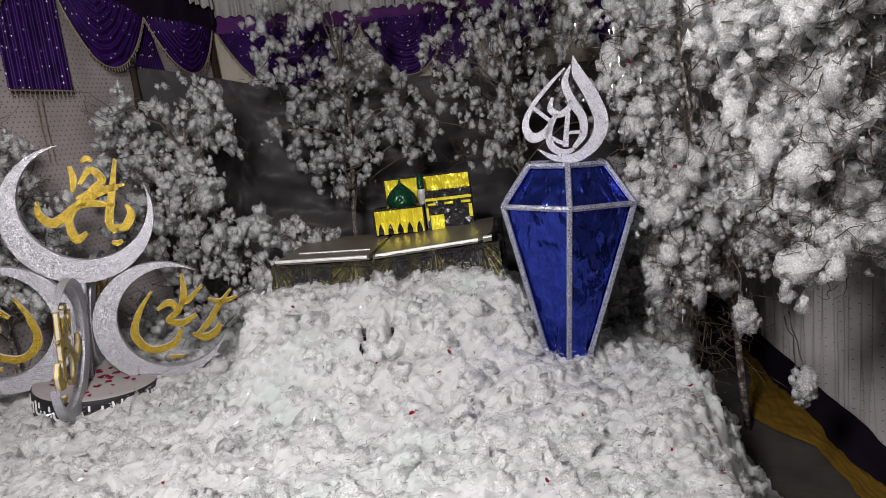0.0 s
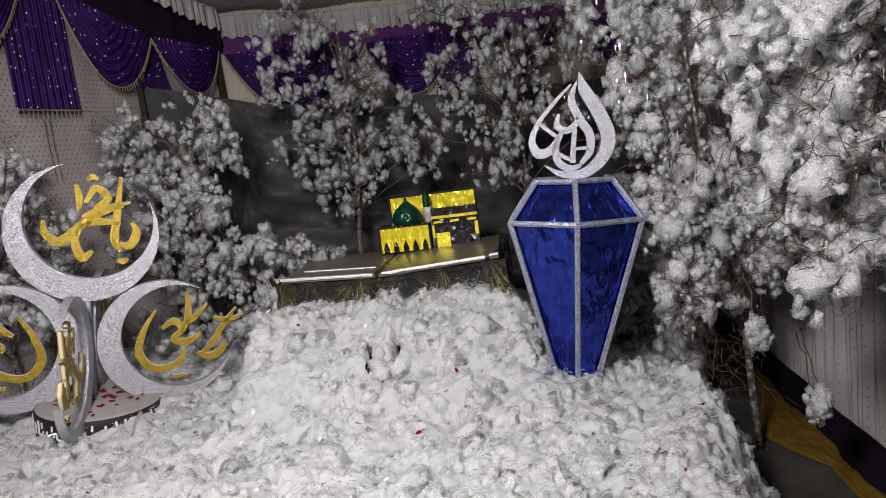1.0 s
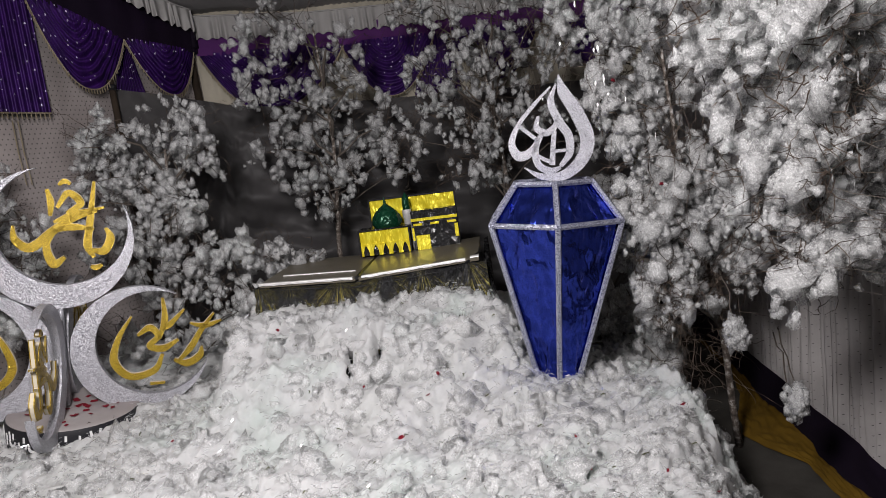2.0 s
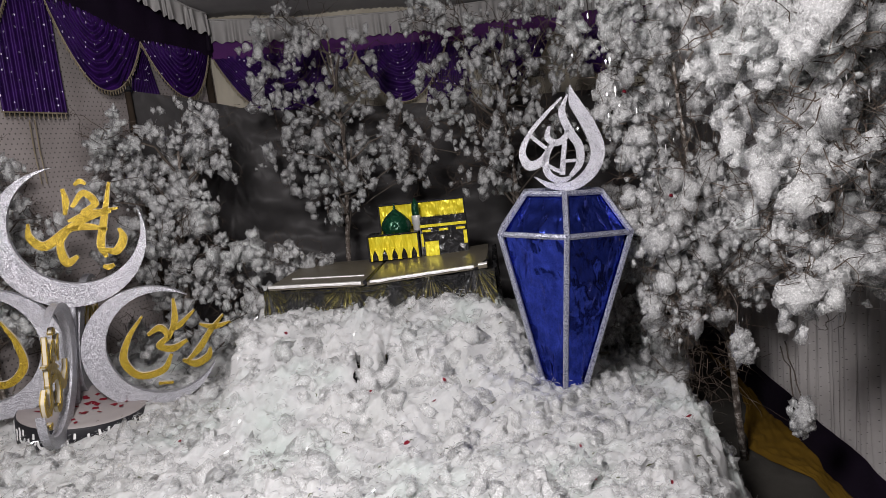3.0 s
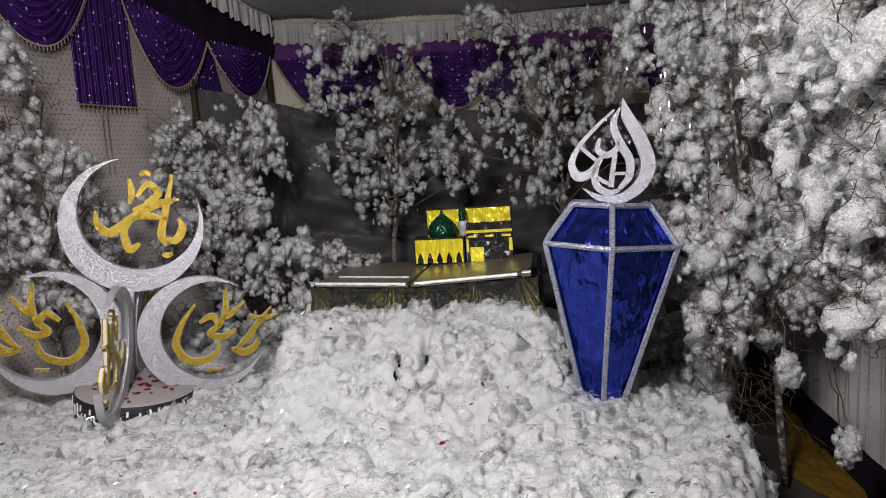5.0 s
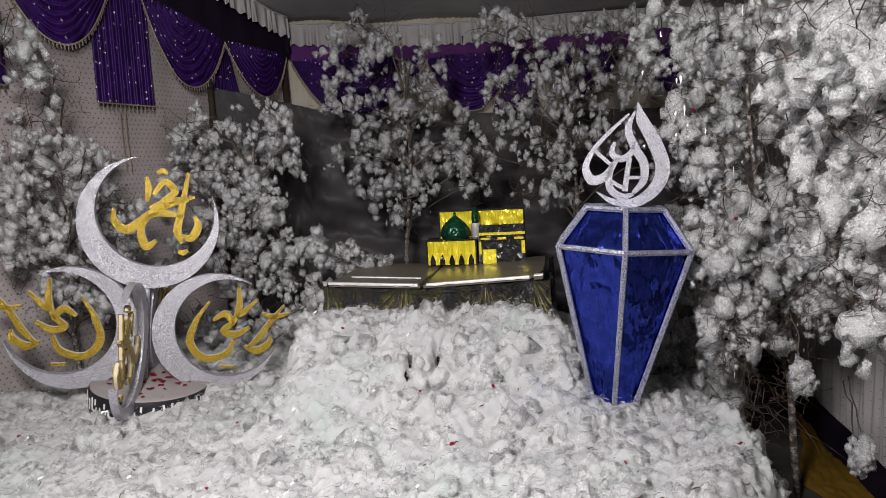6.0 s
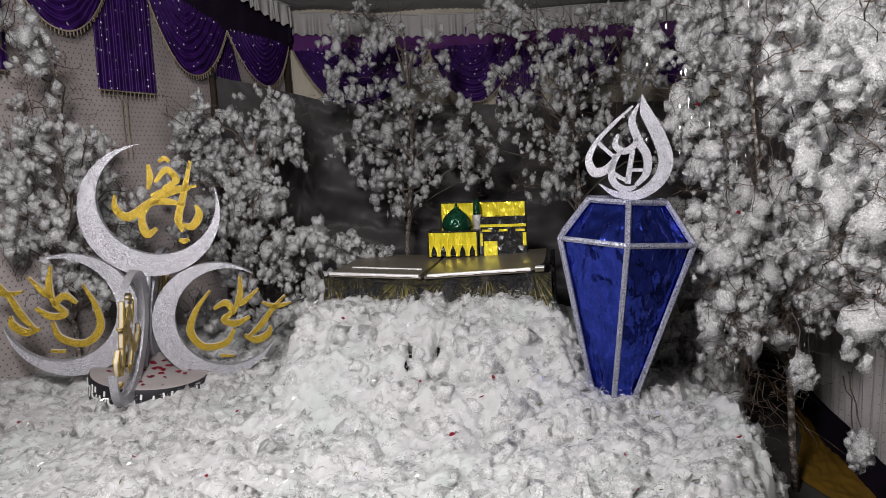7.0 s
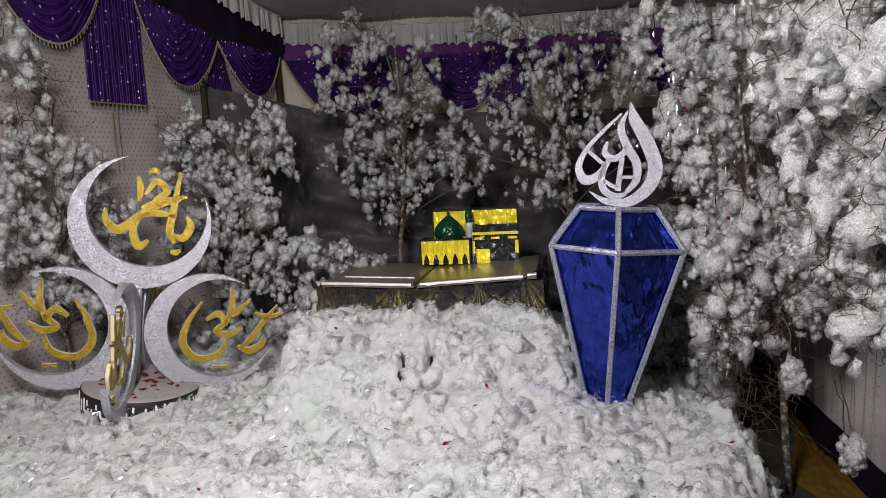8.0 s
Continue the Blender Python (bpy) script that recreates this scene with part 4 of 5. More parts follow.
# flame ornament: a cut-out drop of plain bars and loops
FL, FH = -0.011, 0.011
flame = None
for pts, widths in (
    ([(-0.10, 0.045), (-0.04, 0.012), (0.04, 0.012), (0.105, 0.065), (0.125, 0.14), (0.09, 0.23), (0.045, 0.305), (0.028, 0.365)], [0.004, 0.022, 0.034, 0.046, 0.05, 0.048, 0.04, 0.004]),
    ([(0.02, 0.335), (0.0, 0.27), (0.03, 0.20), (0.06, 0.15), (0.062, 0.09), (0.03, 0.045)], [0.006, 0.026, 0.03, 0.03, 0.026, 0.014]),
    ([(0.0, 0.325), (-0.06, 0.265), (-0.115, 0.20), (-0.142, 0.135), (-0.12, 0.088), (-0.075, 0.10), (-0.045, 0.15)], [0.006, 0.014, 0.016, 0.024, 0.036, 0.030, 0.012]),
    ([(-0.115, 0.195), (-0.085, 0.17), (-0.055, 0.145)], [0.013, 0.014, 0.013]),
    ([(-0.045, 0.225), (-0.052, 0.185), (-0.02, 0.165), (0.012, 0.185), (0.02, 0.215)], [0.010, 0.022, 0.024, 0.022, 0.010]),
    ([(-0.03, 0.17), (-0.058, 0.11), (-0.05, 0.055), (-0.01, 0.03), (0.03, 0.04)], [0.014, 0.024, 0.026, 0.024, 0.012]),
    ([(0.01, 0.17), (0.004, 0.11), (0.0, 0.05)], [0.016, 0.018, 0.02]),
    ([(-0.05, 0.085), (-0.025, 0.07), (0.0, 0.06)], [0.014, 0.014, 0.014]),
    ([(0.0, 0.098), (0.03, 0.1), (0.058, 0.1)], [0.012, 0.012, 0.012]),
):
    stroke = Shape().ribbon([(x, z + 0.752) for x, z in pts], widths, FL, FH)
    if flame is None:
        flame = part("flame_ornament", stroke, SILVER, lantern, "silver glitter cut-out flame")
    else:
        part("flame_bar", stroke, SILVER, flame)

# ---------------------------------------------------------------- crescents on a turntable
stand = thing("crescent_stand", pose(-1.31, 2.60, 0.60, 0, 8.5, 0.0), "round stand with five silver glitter crescents and gold lettering shapes", "ornament")
drum = Shape().lathe([(0.0, -0.045), (0.232, -0.045), (0.239, -0.04), (0.242, 0.052), (0.237, 0.058)], 56)
base = part("drum", drum, BLACK_BAND, stand, "black ribbon-wrapped drum", True)
base.location = (0.03, 0.0, 0.0)
part("drum_top", Shape().lathe([(0.238, 0.052), (0.236, 0.0605), (0.22, 0.063), (0.0, 0.064)], 56), DUSTY_WHITE, base, "white drum top")
letters = random.Random(8)
a = 0.0
while a < 2 * math.pi - 0.1:
    kind = letters.choice(("tall", "tall", "flat", "hook", "dot"))
    low = letters.uniform(-0.022, -0.006)
    if kind == "tall":
        w, strokes = 0.008, [([(0, 0), (0.001, 0.03), (-0.002, letters.uniform(0.04, 0.058))], [0.004, 0.008, 0.006])]
    elif kind == "flat":
        w = letters.uniform(0.03, 0.05)
        strokes = [([(-w / 2, 0.012), (0, 0.004), (w / 2, 0.012)], [0.004, 0.009, 0.004])]
    elif kind == "hook":
        w, strokes = 0.034, [([(-0.016, 0.03), (-0.012, 0.008), (0.006, 0.004), (0.016, 0.022)], [0.004, 0.008, 0.009, 0.004]), ([(0.006, 0.03), (0.007, 0.05)], [0.007, 0.006])]
    else:
        w, strokes = 0.012, [([(-0.005, 0.03), (0.005, 0.034)], [0.009, 0.009])]
    bar = Shape()
    for pts, widths in strokes:
        bar.ribbon([(1.15 * x, low + 1.1 * z) for x, z in pts], [1.25 * q for q in widths], -0.0012, 0.0012)
    ob = part("painted_bar", bar, WHITE_PAINT, base)
    ob.matrix_basis = Matrix.Rotation(a, 4, "Z") @ Matrix.Translation((0, -0.2428, 0))
    a += (w + letters.uniform(0.008, 0.026)) / 0.242
for k in range(30):
    q, d = letters.uniform(0, 6.28), 0.20 * letters.random()
    sc = letters.uniform(0.008, 0.016)
    leaf = Shape().put([(-sc, -sc * 0.5, 0), (sc, -sc * 0.6, 0.001), (sc * 0.9, sc * 0.5, 0.003), (-sc * 0.7, sc * 0.7, 0.002), (0, 0, 0.004)], [(0, 1, 4), (1, 2, 4), (2, 3, 4), (3, 0, 4)])
    ob = part("petal", leaf, PETAL, base)
    ob.matrix_basis = pose(d * math.cos(q), d * math.sin(q), 0.0665, 0, 0, letters.uniform(0, 360))


def crescent(R, opening, thick):
    """A flat crescent in the x-z plane with its mouth turned towards the angle opening."""
    r, d = 0.842 * R, 0.204 * R
    tip = math.acos((R * R + d * d - r * r) / (2 * R * d))
    inner = math.acos((R * R - d * d - r * r) / (2 * r * d))
    n, s = 56, Shape()
    o = radians(opening)
    out, inn = [], []
    for k in range(n + 1):
        t = k / n
        a, b = o + tip + (2 * math.pi - 2 * tip) * t, o + inner + (2 * math.pi - 2 * inner) * t
        out.append((R * math.cos(a), R * math.sin(a)))
        inn.append((d * math.cos(o) + r * math.cos(b), d * math.sin(o) + r * math.sin(b)))
    for y in (-thick / 2, thick / 2):
        s.v += [(x, y, z) for x, z in out] + [(x, y, z) for x, z in inn]
    m = n + 1
    for k in range(n):
        s.f += [(k, k + 1, m + k + 1, m + k), (3 * m + k, 3 * m + k + 1, 2 * m + k + 1, 2 * m + k)]
        s.f += [(2 * m + k, 2 * m + k + 1, k + 1, k), (m + k, m + k + 1, 3 * m + k + 1, 3 * m + k)]
    return s


STROKES = {
    "bowl": [([(-0.62, 0.02), (-0.60, -0.20), (-0.40, -0.32), (-0.08, -0.06), (0.20, 0.12), (0.52, 0.22)], [0.03, 0.11, 0.14, 0.12, 0.10, 0.03]), ([(-0.14, 0.56), (-0.10, 0.36), (-0.12, 0.16)], [0.05, 0.10, 0.05]),
             ([(-0.02, 0.28), (0.14, 0.50), (0.30, 0.34), (0.10, 0.20)], [0.05, 0.10, 0.11, 0.04]), ([(0.50, 0.68), (0.42, 0.12), (0.36, -0.30), (0.44, -0.50)], [0.04, 0.10, 0.12, 0.05]),
             ([(-0.06, -0.06), (-0.20, -0.30), (-0.12, -0.58), (0.04, -0.48)], [0.04, 0.10, 0.14, 0.05]), ([(0.40, -0.38), (0.58, -0.40), (0.68, -0.20), (0.62, -0.04)], [0.05, 0.13, 0.12, 0.04]),
             ([(-0.08, 0.06), (0.20, 0.18), (0.62, 0.28)], [0.04, 0.10, 0.03]), ([(-0.12, -0.08), (0.18, -0.02), (0.46, -0.06)], [0.04, 0.11, 0.04]), ([(0.02, 0.62), (0.10, 0.68), (0.18, 0.64)], [0.04, 0.08, 0.04]), ([(0.38, -0.64), (0.46, -0.66), (0.54, -0.62)], [0.05, 0.09, 0.05])],
    "sweep": [([(-0.30, 0.48), (-0.52, 0.10), (-0.60, -0.30), (-0.36, -0.58), (0.02, -0.50), (0.16, -0.22)], [0.03, 0.09, 0.13, 0.12, 0.11, 0.05]), ([(0.20, 0.78), (0.22, 0.40), (0.12, 0.06)], [0.04, 0.11, 0.06]),
              ([(-0.22, 0.14), (-0.02, 0.26), (0.10, 0.10), (-0.04, -0.06), (0.18, -0.12), (0.42, 0.02)], [0.05, 0.12, 0.09, 0.10, 0.12, 0.05]), ([(0.54, 0.56), (0.30, 0.30), (0.16, 0.22)], [0.03, 0.10, 0.05]),
              ([(1.02, 0.46), (0.80, 0.16), (0.62, -0.14), (0.42, -0.36)], [0.03, 0.09, 0.11, 0.05]), ([(0.62, 0.30), (0.86, 0.24), (1.14, 0.32)], [0.03, 0.10, 0.03]), ([(0.34, -0.34), (0.56, -0.42), (0.76, -0.30), (0.80, -0.14)], [0.05, 0.13, 0.12, 0.04]), ([(-0.06, -0.74), (0.18, -0.74)], [0.05, 0.04])],
    "lattice": [([(-0.50, 0.30), (-0.28, 0.52), (-0.10, 0.30), (-0.24, 0.10)], [0.05, 0.12, 0.10, 0.05]), ([(0.0, 0.36), (0.2, 0.14), (0.42, 0.24), (0.60, 0.10)], [0.05, 0.12, 0.11, 0.05]), ([(0.52, 0.62), (0.66, 0.12), (0.90, -0.22), (0.72, -0.40)], [0.04, 0.10, 0.12, 0.05]),
                ([(-0.42, -0.06), (-0.10, -0.18), (0.24, -0.10), (0.60, -0.24), (1.06, -0.10)], [0.05, 0.12, 0.12, 0.11, 0.03]), ([(-0.30, -0.30), (-0.22, -0.54), (0.10, -0.52), (0.16, -0.30)], [0.05, 0.13, 0.12, 0.05]), ([(0.30, -0.34), (0.42, -0.60), (0.66, -0.54)], [0.05, 0.13, 0.04]), ([(0.82, 0.34), (1.16, 0.42)], [0.09, 0.03])],
}


def ornament(R, opening, style, flip, m, label):
    plate = part("crescent", crescent(R, opening, 0.028), SILVER, stand, label)
    plate.matrix_basis = m
    sx, sz = 0.16 * R * math.cos(radians(opening)), 0.2 * R * math.sin(radians(opening))
    for pts, widths in STROKES[style]:
        f = -1 if flip else 1
        bar = Shape().ribbon([(f * x * R * 0.92 + sx, z * R * 0.92 + sz) for x, z in pts], [w * R * 0.92 for w in widths], -0.009, 0.009)
        part("gold_bar", bar, GOLD_GLITTER, plate, "gold glitter lettering bar")
        back = Shape().ribbon([(f * x * R * 0.92 + sx, z * R * 0.92 + sz) for x, z in pts], [w * R * 0.92 + 0.0022 for w in widths], -0.0055, 0.0055)
        part("board_core", back, PALE_EDGE, plate, "pale board core")
    return plate


SPIN = 18
part("axle", Shape().tube([(0, 0, 0.07), (0, 0, 0.25), (0, 0, 0.51)], [0.012, 0.012, 0.010], 10), SILVER, stand, "grey centre rod", True)
for k, style in enumerate(("sweep", "lattice", "sweep", "bowl")):
    m = Matrix.Rotation(radians(SPIN + 90 * k), 4, "Z") @ Matrix.Translation((0.286, 0, 0.288))
    ornament(0.262, 22, style, False, m, "silver glitter crescent with gold lettering shapes")
ornament(0.278, 64, "bowl", False, Matrix.Rotation(radians(SPIN), 4, "Z") @ Matrix.Translation((0, 0, 0.752)), "silver glitter crescent opening upwards with gold lettering shapes")

# ---------------------------------------------------------------- trees hung with cotton


def bent(a, b, e, radii, rng, shape, wild=0.004):
    """A thin twig bending from a past b to e."""
    pts = [a * (1 - t) ** 2 + 2 * b * t * (1 - t) + e * t * t + rng.normal(0, wild, 3) for t in np.linspace(0, 1, 7)]
    shape.tube(pts, list(np.linspace(radii[0], radii[1], 7)), 3)


def tree(label, base, lobes, seed, size, kit, fill, trunk_radius, depth=0.16, group="cotton trees", twigs=9, head=None, limb=1.0, bare=(), balls=()):
    """A bare sapling: trunk, limbs to each lobe of its crown, twigs in the lobes, cotton puffs along the twigs."""
    rng = np.random.RandomState(seed)
    root = thing("cotton_tree", Matrix.Identity(4), label, "tree", group)
    centre = np.mean([l[:3] for l in lobes], 0)
    high = max(l[2] for l in lobes)
    base = np.array(base, float)
    head = np.array(head or (centre[0], centre[1], high - 0.1))
    stem = [base + (head - base) * t + np.array([0.04 * math.sin(5 * t + seed), 0.03 * math.sin(4 * t), 0]) * math.sin(math.pi * t) for t in np.linspace(0, 1, 9)]
    part("trunk", Shape().tube(stem, list(np.linspace(trunk_radius, trunk_radius * 0.3, 9)), 9), BARK, root, "pale peeling bark", True)
    limbs, fine, puffs = Shape(), Shape(), []
    for x, y, z, r in lobes:
        c = np.array([x, y + rng.uniform(-depth, depth), z])
        t = min(0.92, max(0.05, (z - 0.6 * r - 0.14 - base[2]) / max(0.2, head[2] - base[2])))
        k = t * 8
        i = int(k)
        start = stem[i] + (stem[i + 1] - stem[i]) * (k - i)
        mid = (start + c) / 2 + rng.normal(0, 0.045, 3) + np.array([0, 0, 0.05])
        limbs.tube([start, (start + mid) / 2 + rng.normal(0, 0.012, 3), mid, (mid + c) / 2 + rng.normal(0, 0.015, 3), c], [limb * min(1.0, r / 0.1, 0.33 / max(0.1, np.linalg.norm(c - start))) * w for w in (0.010, 0.008, 0.0065, 0.005, 0.0035)], 6)
        count = max(3, int(fill * (r / size) ** 2))
        for j in range(twigs):
            way = rng.normal(0, 1, 3) + np.array([0, 0, 0.35])
            way /= np.linalg.norm(way)
            a = c + rng.normal(0, r * 0.25, 3)
            b = a + way * r * rng.uniform(0.5, 1.0) + rng.normal(0, 0.02, 3)
            e = a + way * r * rng.uniform(0.9, 1.45) + np.array([0, 0, rng.uniform(-0.06, 0.05)])
            bent(a, b + rng.normal(0, 0.03, 3), e, (0.0022, 0.0006), rng, fine)
            for q in range(2):
                h = b + (e - b) * rng.uniform(0, 0.9)
                g = h + rng.normal(0, 0.05, 3)
                bent(h, (h + g) / 2 + rng.normal(0, 0.015, 3), g, (0.0014, 0.0005), rng, fine, 0.002)
        for j in range(count):
            way = rng.normal(0, 1, 3)
            way *= rng.uniform(0.25, 1.0) ** 0.6 / np.linalg.norm(way)
            p = c + way * r * np.array([1, 0.8, 1])
            s = size * rng.uniform(0.5, 1.15)
            puffs.append((p, s))
            for q in range(rng.randint(2, 5)):
                puffs.append((p + rng.normal(0, 0.8, 3) * s + np.array([0, 0, -0.3 * s * q]), s * rng.uniform(0.35, 0.8)))
    for x, y, z, r in balls:
        puffs.append((np.array([x, y, z]), r))
        for j in range(26):
            way = rng.normal(0, 1, 3)
            puffs.append((np.array([x, y, z]) + way / np.linalg.norm(way) * r * rng.uniform(0.5, 1.2), r * rng.uniform(0.25, 0.5)))
        bent(np.array([x, y, z]), np.array([x + 0.02, y + 0.1, z + 0.12]), np.array([x + 0.10, y + 0.3, z + 0.16]), (0.0022, 0.003), rng, limbs, 0.006)
    for x, y, z, r in bare:
        for j in range(55):
            a = np.array([x, y, z]) + rng.normal(0, r * 0.5, 3)
            b = a + rng.normal(0, r * 0.45, 3)
            e = b + (b - a) * 0.6 + rng.normal(0, r * 0.25, 3)
            bent(a, b + rng.normal(0, 0.03, 3), e, (0.0015, 0.0005), rng, fine)
    part("limb", limbs, LIMB, root, "dull dry limbs", True)
    tagged(part("twig", fine, TWIG, root, "thin dark twigs"), kind="stuff")
    tagged(cotton("cotton_crown", puffs, kit, rng, root, "white cotton wool tufts", 1.2, 0.034), kind="stuff")
    icicles = Shape()
    for j in range(len(lobes) * 2):
        x, y, z, r = lobes[rng.randint(len(lobes))]
        p = np.array([x + rng.uniform(-r, r), y - rng.uniform(0.5, 1.0) * r, z - rng.uniform(-0.5, 1.0) * r])
        d = rng.uniform(0.008, 0.040) * (1.0 if j % 4 == 0 else 0.5)
        icicles.tube([p, p - np.array([0.001, 0, d * 0.5]), p - np.array([0, 0, d])], [0.0012, 0.0016, 0.0006], 3)
    tagged(part("film_shred", icicles, GLINT, root, "thin clear hanging shreds"), kind="stuff")
    return root


LOBES_LEFT = [(-1.24, 3.4, 1.77, 0.16), (-0.99, 3.4, 1.73, 0.19), (-0.86, 3.4, 1.64, 0.14), (-1.45, 3.49, 1.73, 0.13), (-1.14, 3.4, 1.5, 0.17), (-1.4, 3.4, 1.45, 0.15), (-0.94, 3.4, 1.37, 0.13), (-1.14, 3.4, 1.23, 0.15), (-0.88, 3.4, 1.18, 0.14), (-1.25, 3.4, 1.02, 0.14), (-1.02, 3.4, 1.06, 0.15), (-0.74, 3.4, 1.08, 0.14), (-0.55, 3.4, 1.04, 0.12), (-0.42, 3.4, 1.01, 0.07), (-0.93, 3.4, 0.94, 0.12), (-1.14, 3.4, 0.82, 0.14), (-1.62, 3.49, 1.1, 0.13), (-0.85, 3.2, 0.80, 0.11), (-0.72, 3.15, 0.70, 0.09), (-1.0, 3.25, 0.70, 0.12), (-0.64, 3.3, 0.88, 0.09), (-1.3, 3.4, 1.62, 0.14), (-1.05, 3.4, 1.62, 0.14), (-1.26, 3.4, 1.3, 0.14), (-1.02, 3.4, 1.35, 0.13)]
LOBES_WALL = [(-1.67, 2.61, 2.12, 0.13), (-1.62, 2.61, 1.98, 0.1), (-1.77, 2.61, 1.8, 0.12), (-1.7, 2.61, 1.61, 0.13), (-1.83, 2.61, 1.47, 0.13), (-1.68, 2.79, 1.48, 0.13), (-1.68, 2.61, 1.32, 0.13), (-1.64, 2.79, 1.25, 0.13), (-1.83, 2.61, 1.18, 0.12), (-1.57, 2.79, 1.07, 0.13), (-1.67, 2.61, 1.03, 0.12), (-1.48, 2.79, 1.43, 0.1), (-1.51, 2.79, 1.61, 0.11), (-1.77, 2.8, 1.54, 0.12), (-1.65, 2.9, 1.66, 0.1), (-1.75, 2.8, 1.28, 0.14), (-1.8, 2.75, 0.98, 0.1), (-1.73, 2.9, 1.05, 0.13), (-1.62, 2.9, 1.45, 0.12), (-1.58, 3.0, 1.2, 0.13), (-1.59, 3.0, 0.8, 0.14), (-1.52, 3.0, 0.68, 0.12), (-1.37, 3.2, 0.75, 0.12), (-1.8, 2.6, 1.5, 0.11), (-1.77, 2.6, 1.7, 0.1)]
LOBES_MIDDLE = [(-0.55, 4.1, 2.43, 0.13), (-0.6, 4.1, 2.23, 0.17), (-0.38, 4.1, 2.32, 0.14), (-0.65, 4.1, 1.99, 0.18), (-0.4, 4.1, 2.05, 0.2), (-0.14, 4.1, 2.15, 0.13), (-0.45, 4.1, 1.81, 0.23), (-0.16, 4.1, 1.9, 0.2), (-0.64, 4.1, 1.62, 0.18), (-0.35, 4.1, 1.54, 0.23), (-0.08, 4.1, 1.68, 0.2), (0.11, 4.1, 1.52, 0.16), (-0.18, 4.1, 1.39, 0.16), (-0.44, 4.1, 1.36, 0.15), (-0.34, 4.1, 1.21, 0.1), (0.05, 4.1, 1.74, 0.14), (0.14, 4.1, 1.37, 0.11)]
LOBES_BEHIND = [(0.28, 3.9, 2.3, 0.15), (0.44, 3.9, 2.26, 0.15), (0.54, 3.9, 2.09, 0.19), (0.76, 3.9, 2.21, 0.19), (0.34, 3.9, 1.91, 0.14), (0.53, 3.9, 1.84, 0.17), (0.73, 3.9, 1.89, 0.19), (0.33, 3.9, 1.72, 0.14), (0.52, 3.9, 1.61, 0.17), (0.7, 3.9, 1.65, 0.16), (0.87, 3.9, 1.98, 0.19), (0.99, 3.9, 2.16, 0.21), (0.58, 3.9, 1.41, 0.14), (0.71, 3.9, 1.34, 0.14), (0.87, 3.9, 1.67, 0.16), (0.41, 3.9, 1.32, 0.1), (0.22, 3.9, 1.56, 0.1), (1.24, 3.9, 1.44, 0.14), (1.11, 3.9, 1.96, 0.19), (1.08, 3.9, 1.65, 0.17)]
LOBES_SIDE = [(0.93, 2.5, 1.93, 0.15), (1.07, 2.5, 1.92, 0.15), (1.03, 2.5, 1.74, 0.15), (1.21, 2.5, 1.87, 0.15), (0.97, 2.5, 1.58, 0.11), (1.11, 2.5, 1.54, 0.13), (1.05, 2.5, 1.37, 0.13), (1.19, 2.5, 1.36, 0.13), (1.11, 2.5, 1.22, 0.15), (1.28, 2.5, 1.22, 0.15), (1.2, 2.5, 1.05, 0.14), (1.07, 2.5, 1.03, 0.1), (1.34, 2.5, 1.04, 0.13), (1.0, 2.45, 1.2, 0.1), (1.16, 2.4, 0.92, 0.09), (1.42, 2.5, 0.98, 0.1), (1.44, 2.5, 1.14, 0.13), (1.22, 2.5, 1.63, 0.12), (1.11, 2.45, 1.17, 0.1), (1.11, 2.45, 1.02, 0.09), (1.25, 2.45, 1.24, 0.12), (1.23, 2.45, 1.07, 0.1), (1.38, 2.45, 1.17, 0.11), (1.38, 2.45, 0.96, 0.09), (1.13, 2.4, 0.85, 0.06), (1.13, 2.4, 0.75, 0.045), (1.23, 2.4, 0.87, 0.06), (1.31, 2.4, 0.81, 0.035), (1.36, 2.4, 0.9, 0.06), (1.04, 2.45, 1.11, 0.1), (1.12, 2.45, 0.97, 0.1), (1.06, 2.4, 0.86, 0.07), (0.98, 2.45, 1.16, 0.09), (1.18, 2.4, 0.88, 0.07), (1.09, 2.42, 0.83, 0.06), (1.085, 2.42, 0.92, 0.07), (1.08, 2.42, 0.75, 0.04)]
LOBES_NEAR = [(1.02, 1.7, 1.72, 0.12), (1.11, 1.7, 1.76, 0.13), (1.08, 1.7, 1.55, 0.12), (1.18, 1.7, 1.6, 0.13), (1.19, 1.7, 1.44, 0.12), (1.13, 1.7, 1.34, 0.09), (1.2, 1.7, 1.25, 0.1), (1.22, 1.7, 1.11, 0.08), (1.27, 1.7, 1.7, 0.13), (1.31, 1.7, 1.43, 0.15), (1.33, 1.7, 1.18, 0.12), (1.24, 1.7, 1.91, 0.13), (1.05, 1.7, 1.89, 0.12), (1.38, 1.75, 1.58, 0.13), (1.40, 1.75, 1.30, 0.13), (1.36, 1.8, 1.85, 0.13), (1.16, 1.7, 1.10, 0.07), (1.23, 1.7, 1.19, 0.09), (1.24, 1.7, 1.01, 0.04), (1.12, 1.75, 1.22, 0.07), (1.19, 1.7, 1.30, 0.09), (1.30, 1.7, 1.30, 0.1), (1.30, 1.64, 1.55, 0.1), (1.35, 1.64, 1.38, 0.1), (1.28, 1.62, 1.70, 0.1), (1.37, 1.62, 1.66, 0.1), (1.36, 1.62, 1.82, 0.1), (1.13, 1.5, 1.65, 0.08), (1.20, 1.5, 1.68, 0.08), (1.13, 1.5, 1.53, 0.07), (1.21, 1.48, 1.54, 0.08), (1.17, 1.5, 1.43, 0.07), (1.23, 1.45, 1.38, 0.07), (1.15, 1.5, 1.33, 0.05)]
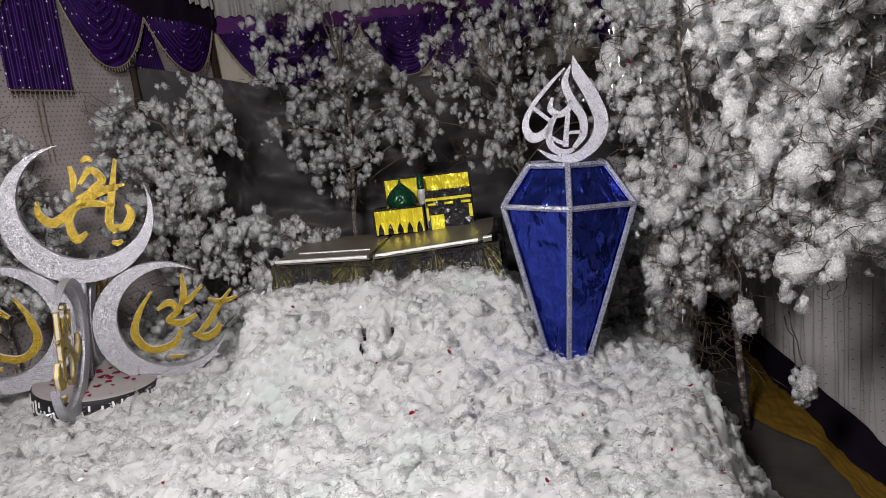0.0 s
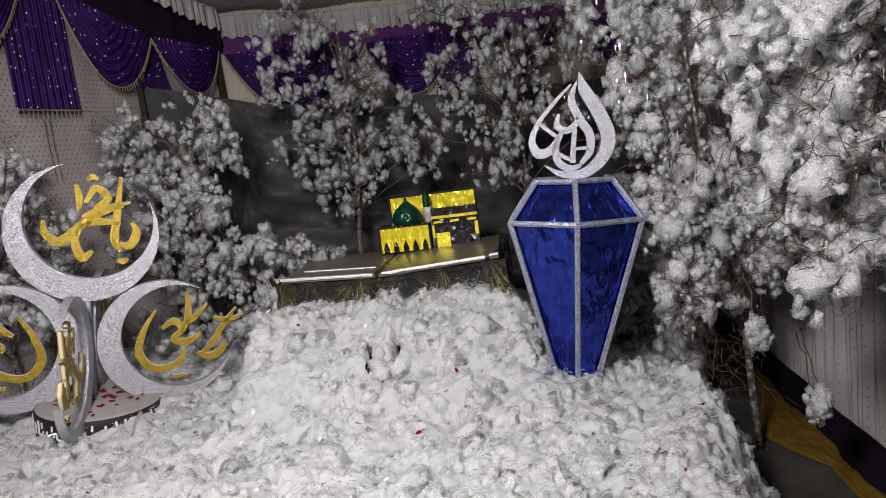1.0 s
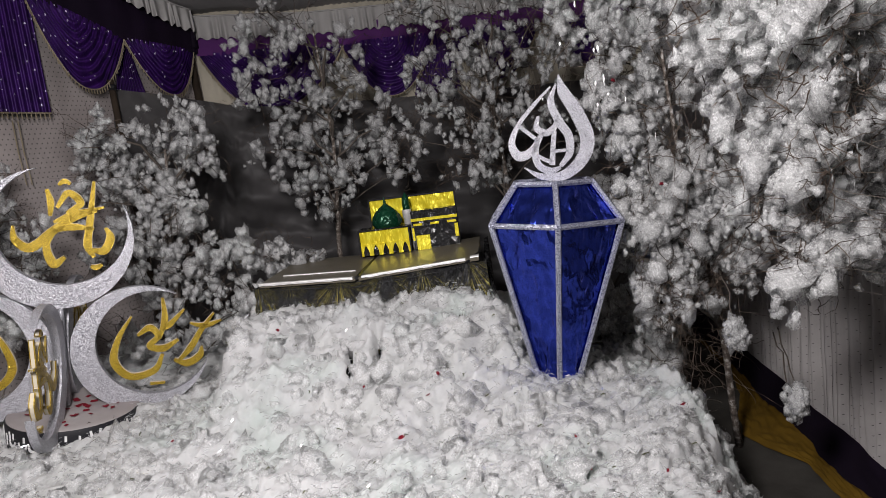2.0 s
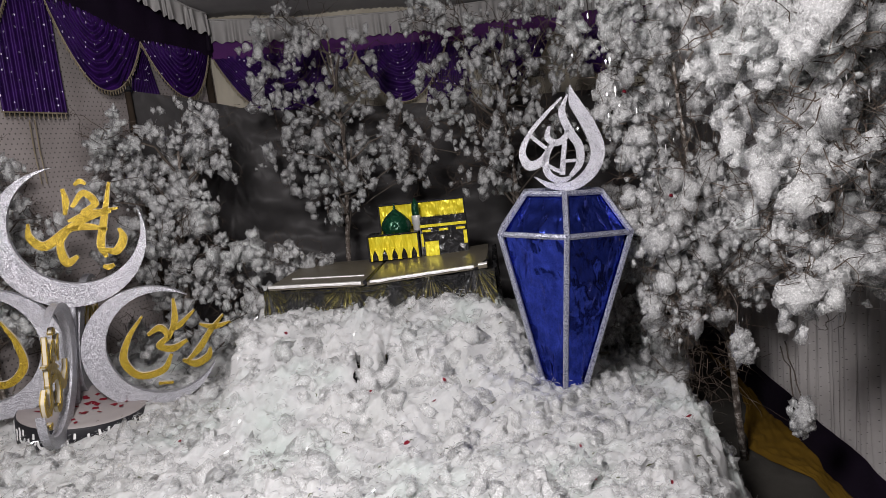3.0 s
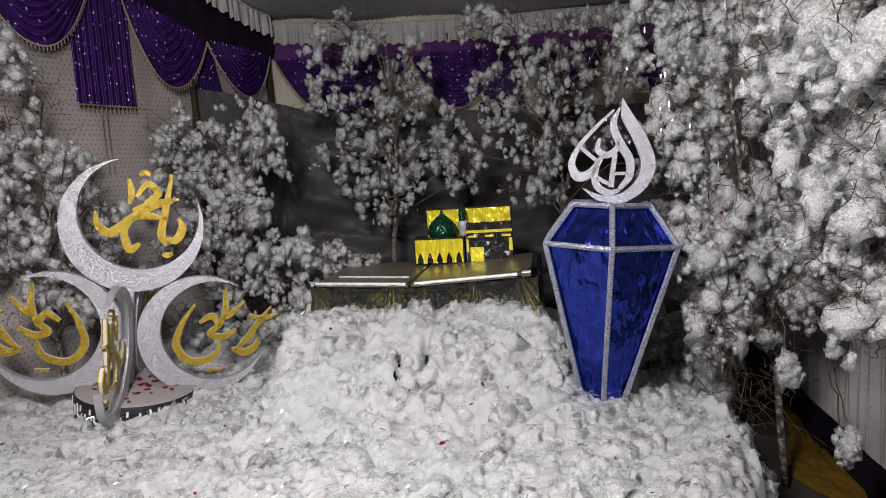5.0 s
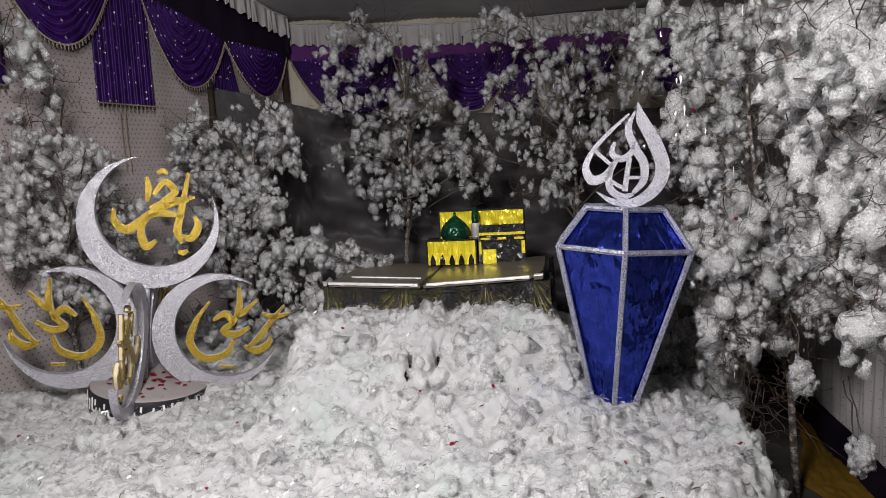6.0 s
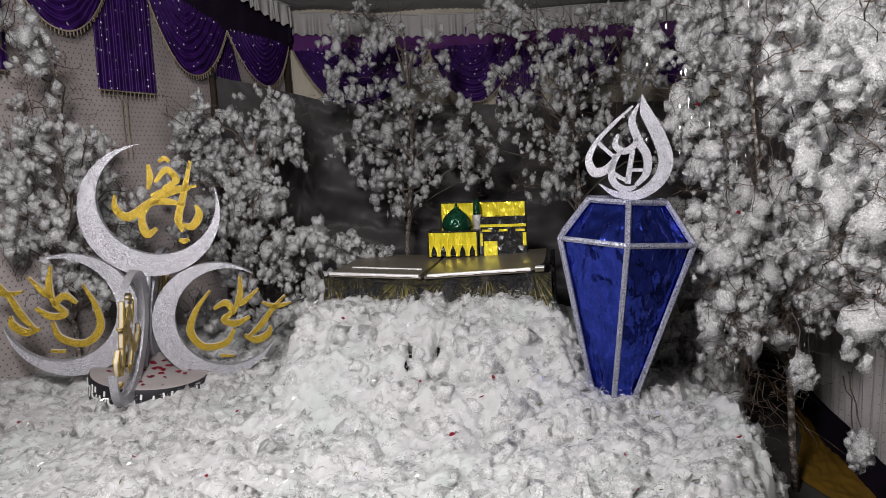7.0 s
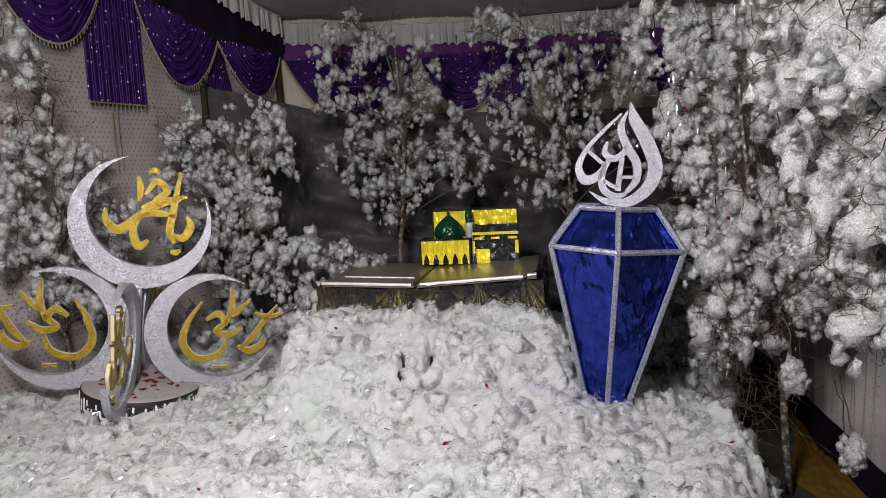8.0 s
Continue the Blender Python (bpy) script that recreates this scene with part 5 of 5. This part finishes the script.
LOBES_BUSH = [(0.93, 3.0, 0.6, 0.12), (1.06, 3.0, 0.65, 0.13), (1.19, 3.0, 0.4, 0.12), (0.88, 3.0, 0.79, 0.11), (1.04, 3.0, 0.97, 0.13), (1.09, 3.0, 1.15, 0.11), (1.26, 3.0, 0.32, 0.11), (0.8, 3.0, 0.55, 0.11), (1.0, 3.2, 0.45, 0.13), (1.18, 3.2, 0.62, 0.13), (0.85, 3.3, 0.7, 0.13), (1.3, 3.2, 0.85, 0.13), (1.2, 3.3, 1.1, 0.13), (0.75, 3.2, 0.95, 0.1), (1.35, 3.1, 0.5, 0.1)]

tree("bare sapling hung with small cotton tufts by the black cloth", (-1.2, 3.55, 0.4), LOBES_LEFT, 21, 0.035, PUFFS, 0.95, 0.02)
tree("bare sapling hung with cotton against the dotted wall", (-1.78, 2.85, 0.4), LOBES_WALL, 22, 0.036, PUFFS, 0.8, 0.014, limb=0.5)
tree("bare sapling hung with cotton tufts behind the table", (-0.34, 4.1, 0.4), LOBES_MIDDLE, 23, 0.036, PUFFS, 0.60, 0.02)
tree("dense bare sapling hung with small cotton tufts", (0.75, 3.95, 0.0), LOBES_BEHIND, 24, 0.033, PUFFS, 0.52, 0.022, twigs=15)
tree("bare sapling loaded with large cotton tufts on the bare floor", (1.51, 2.78, 0.0), LOBES_SIDE, 25, 0.033, BIG_PUFFS, 1.2, 0.017, 0.10, limb=0.6, twigs=13, balls=((1.222, 2.12, 0.76, 0.040), (1.38, 2.05, 0.54, 0.036), (1.375, 2.06, 0.50, 0.030)), bare=((1.27, 2.45, 0.66, 0.13), (1.2, 2.5, 0.5, 0.1), (1.3, 2.4, 1.45, 0.15), (1.1, 2.6, 1.75, 0.15)))
tree("bare sapling thickly loaded with soft cotton", (1.52, 0.95, 0.0), LOBES_NEAR, 26, 0.037, BIG_PUFFS, 1.35, 0.012, 0.08, twigs=9, head=(1.50, 1.45, 2.1), limb=0.22)
tree("low bare shrub with cotton behind the lantern", (1.0, 3.05, 0.0), LOBES_BUSH, 27, 0.045, PUFFS, 1.5, 0.014, 0.1)

for spot in ((1.10, 2.36, 1.27), (1.0, 2.5, 1.66)):
    sc = 0.011
    leaf = Shape().put([(-sc, 0, -sc * 0.5), (sc, 0.002, -sc * 0.4), (sc * 0.7, 0.006, sc * 0.6), (-sc * 0.6, 0.004, sc * 0.5), (0, -0.004, 0)], [(0, 1, 4), (1, 2, 4), (2, 3, 4), (3, 0, 4)])
    ob = part("rose_petal", leaf, PETAL)
    ob.matrix_world = pose(*spot, 10, 15, 20)
    tagged(ob, "small crimson petal caught in a cotton tree", "petal", "scattered petals")
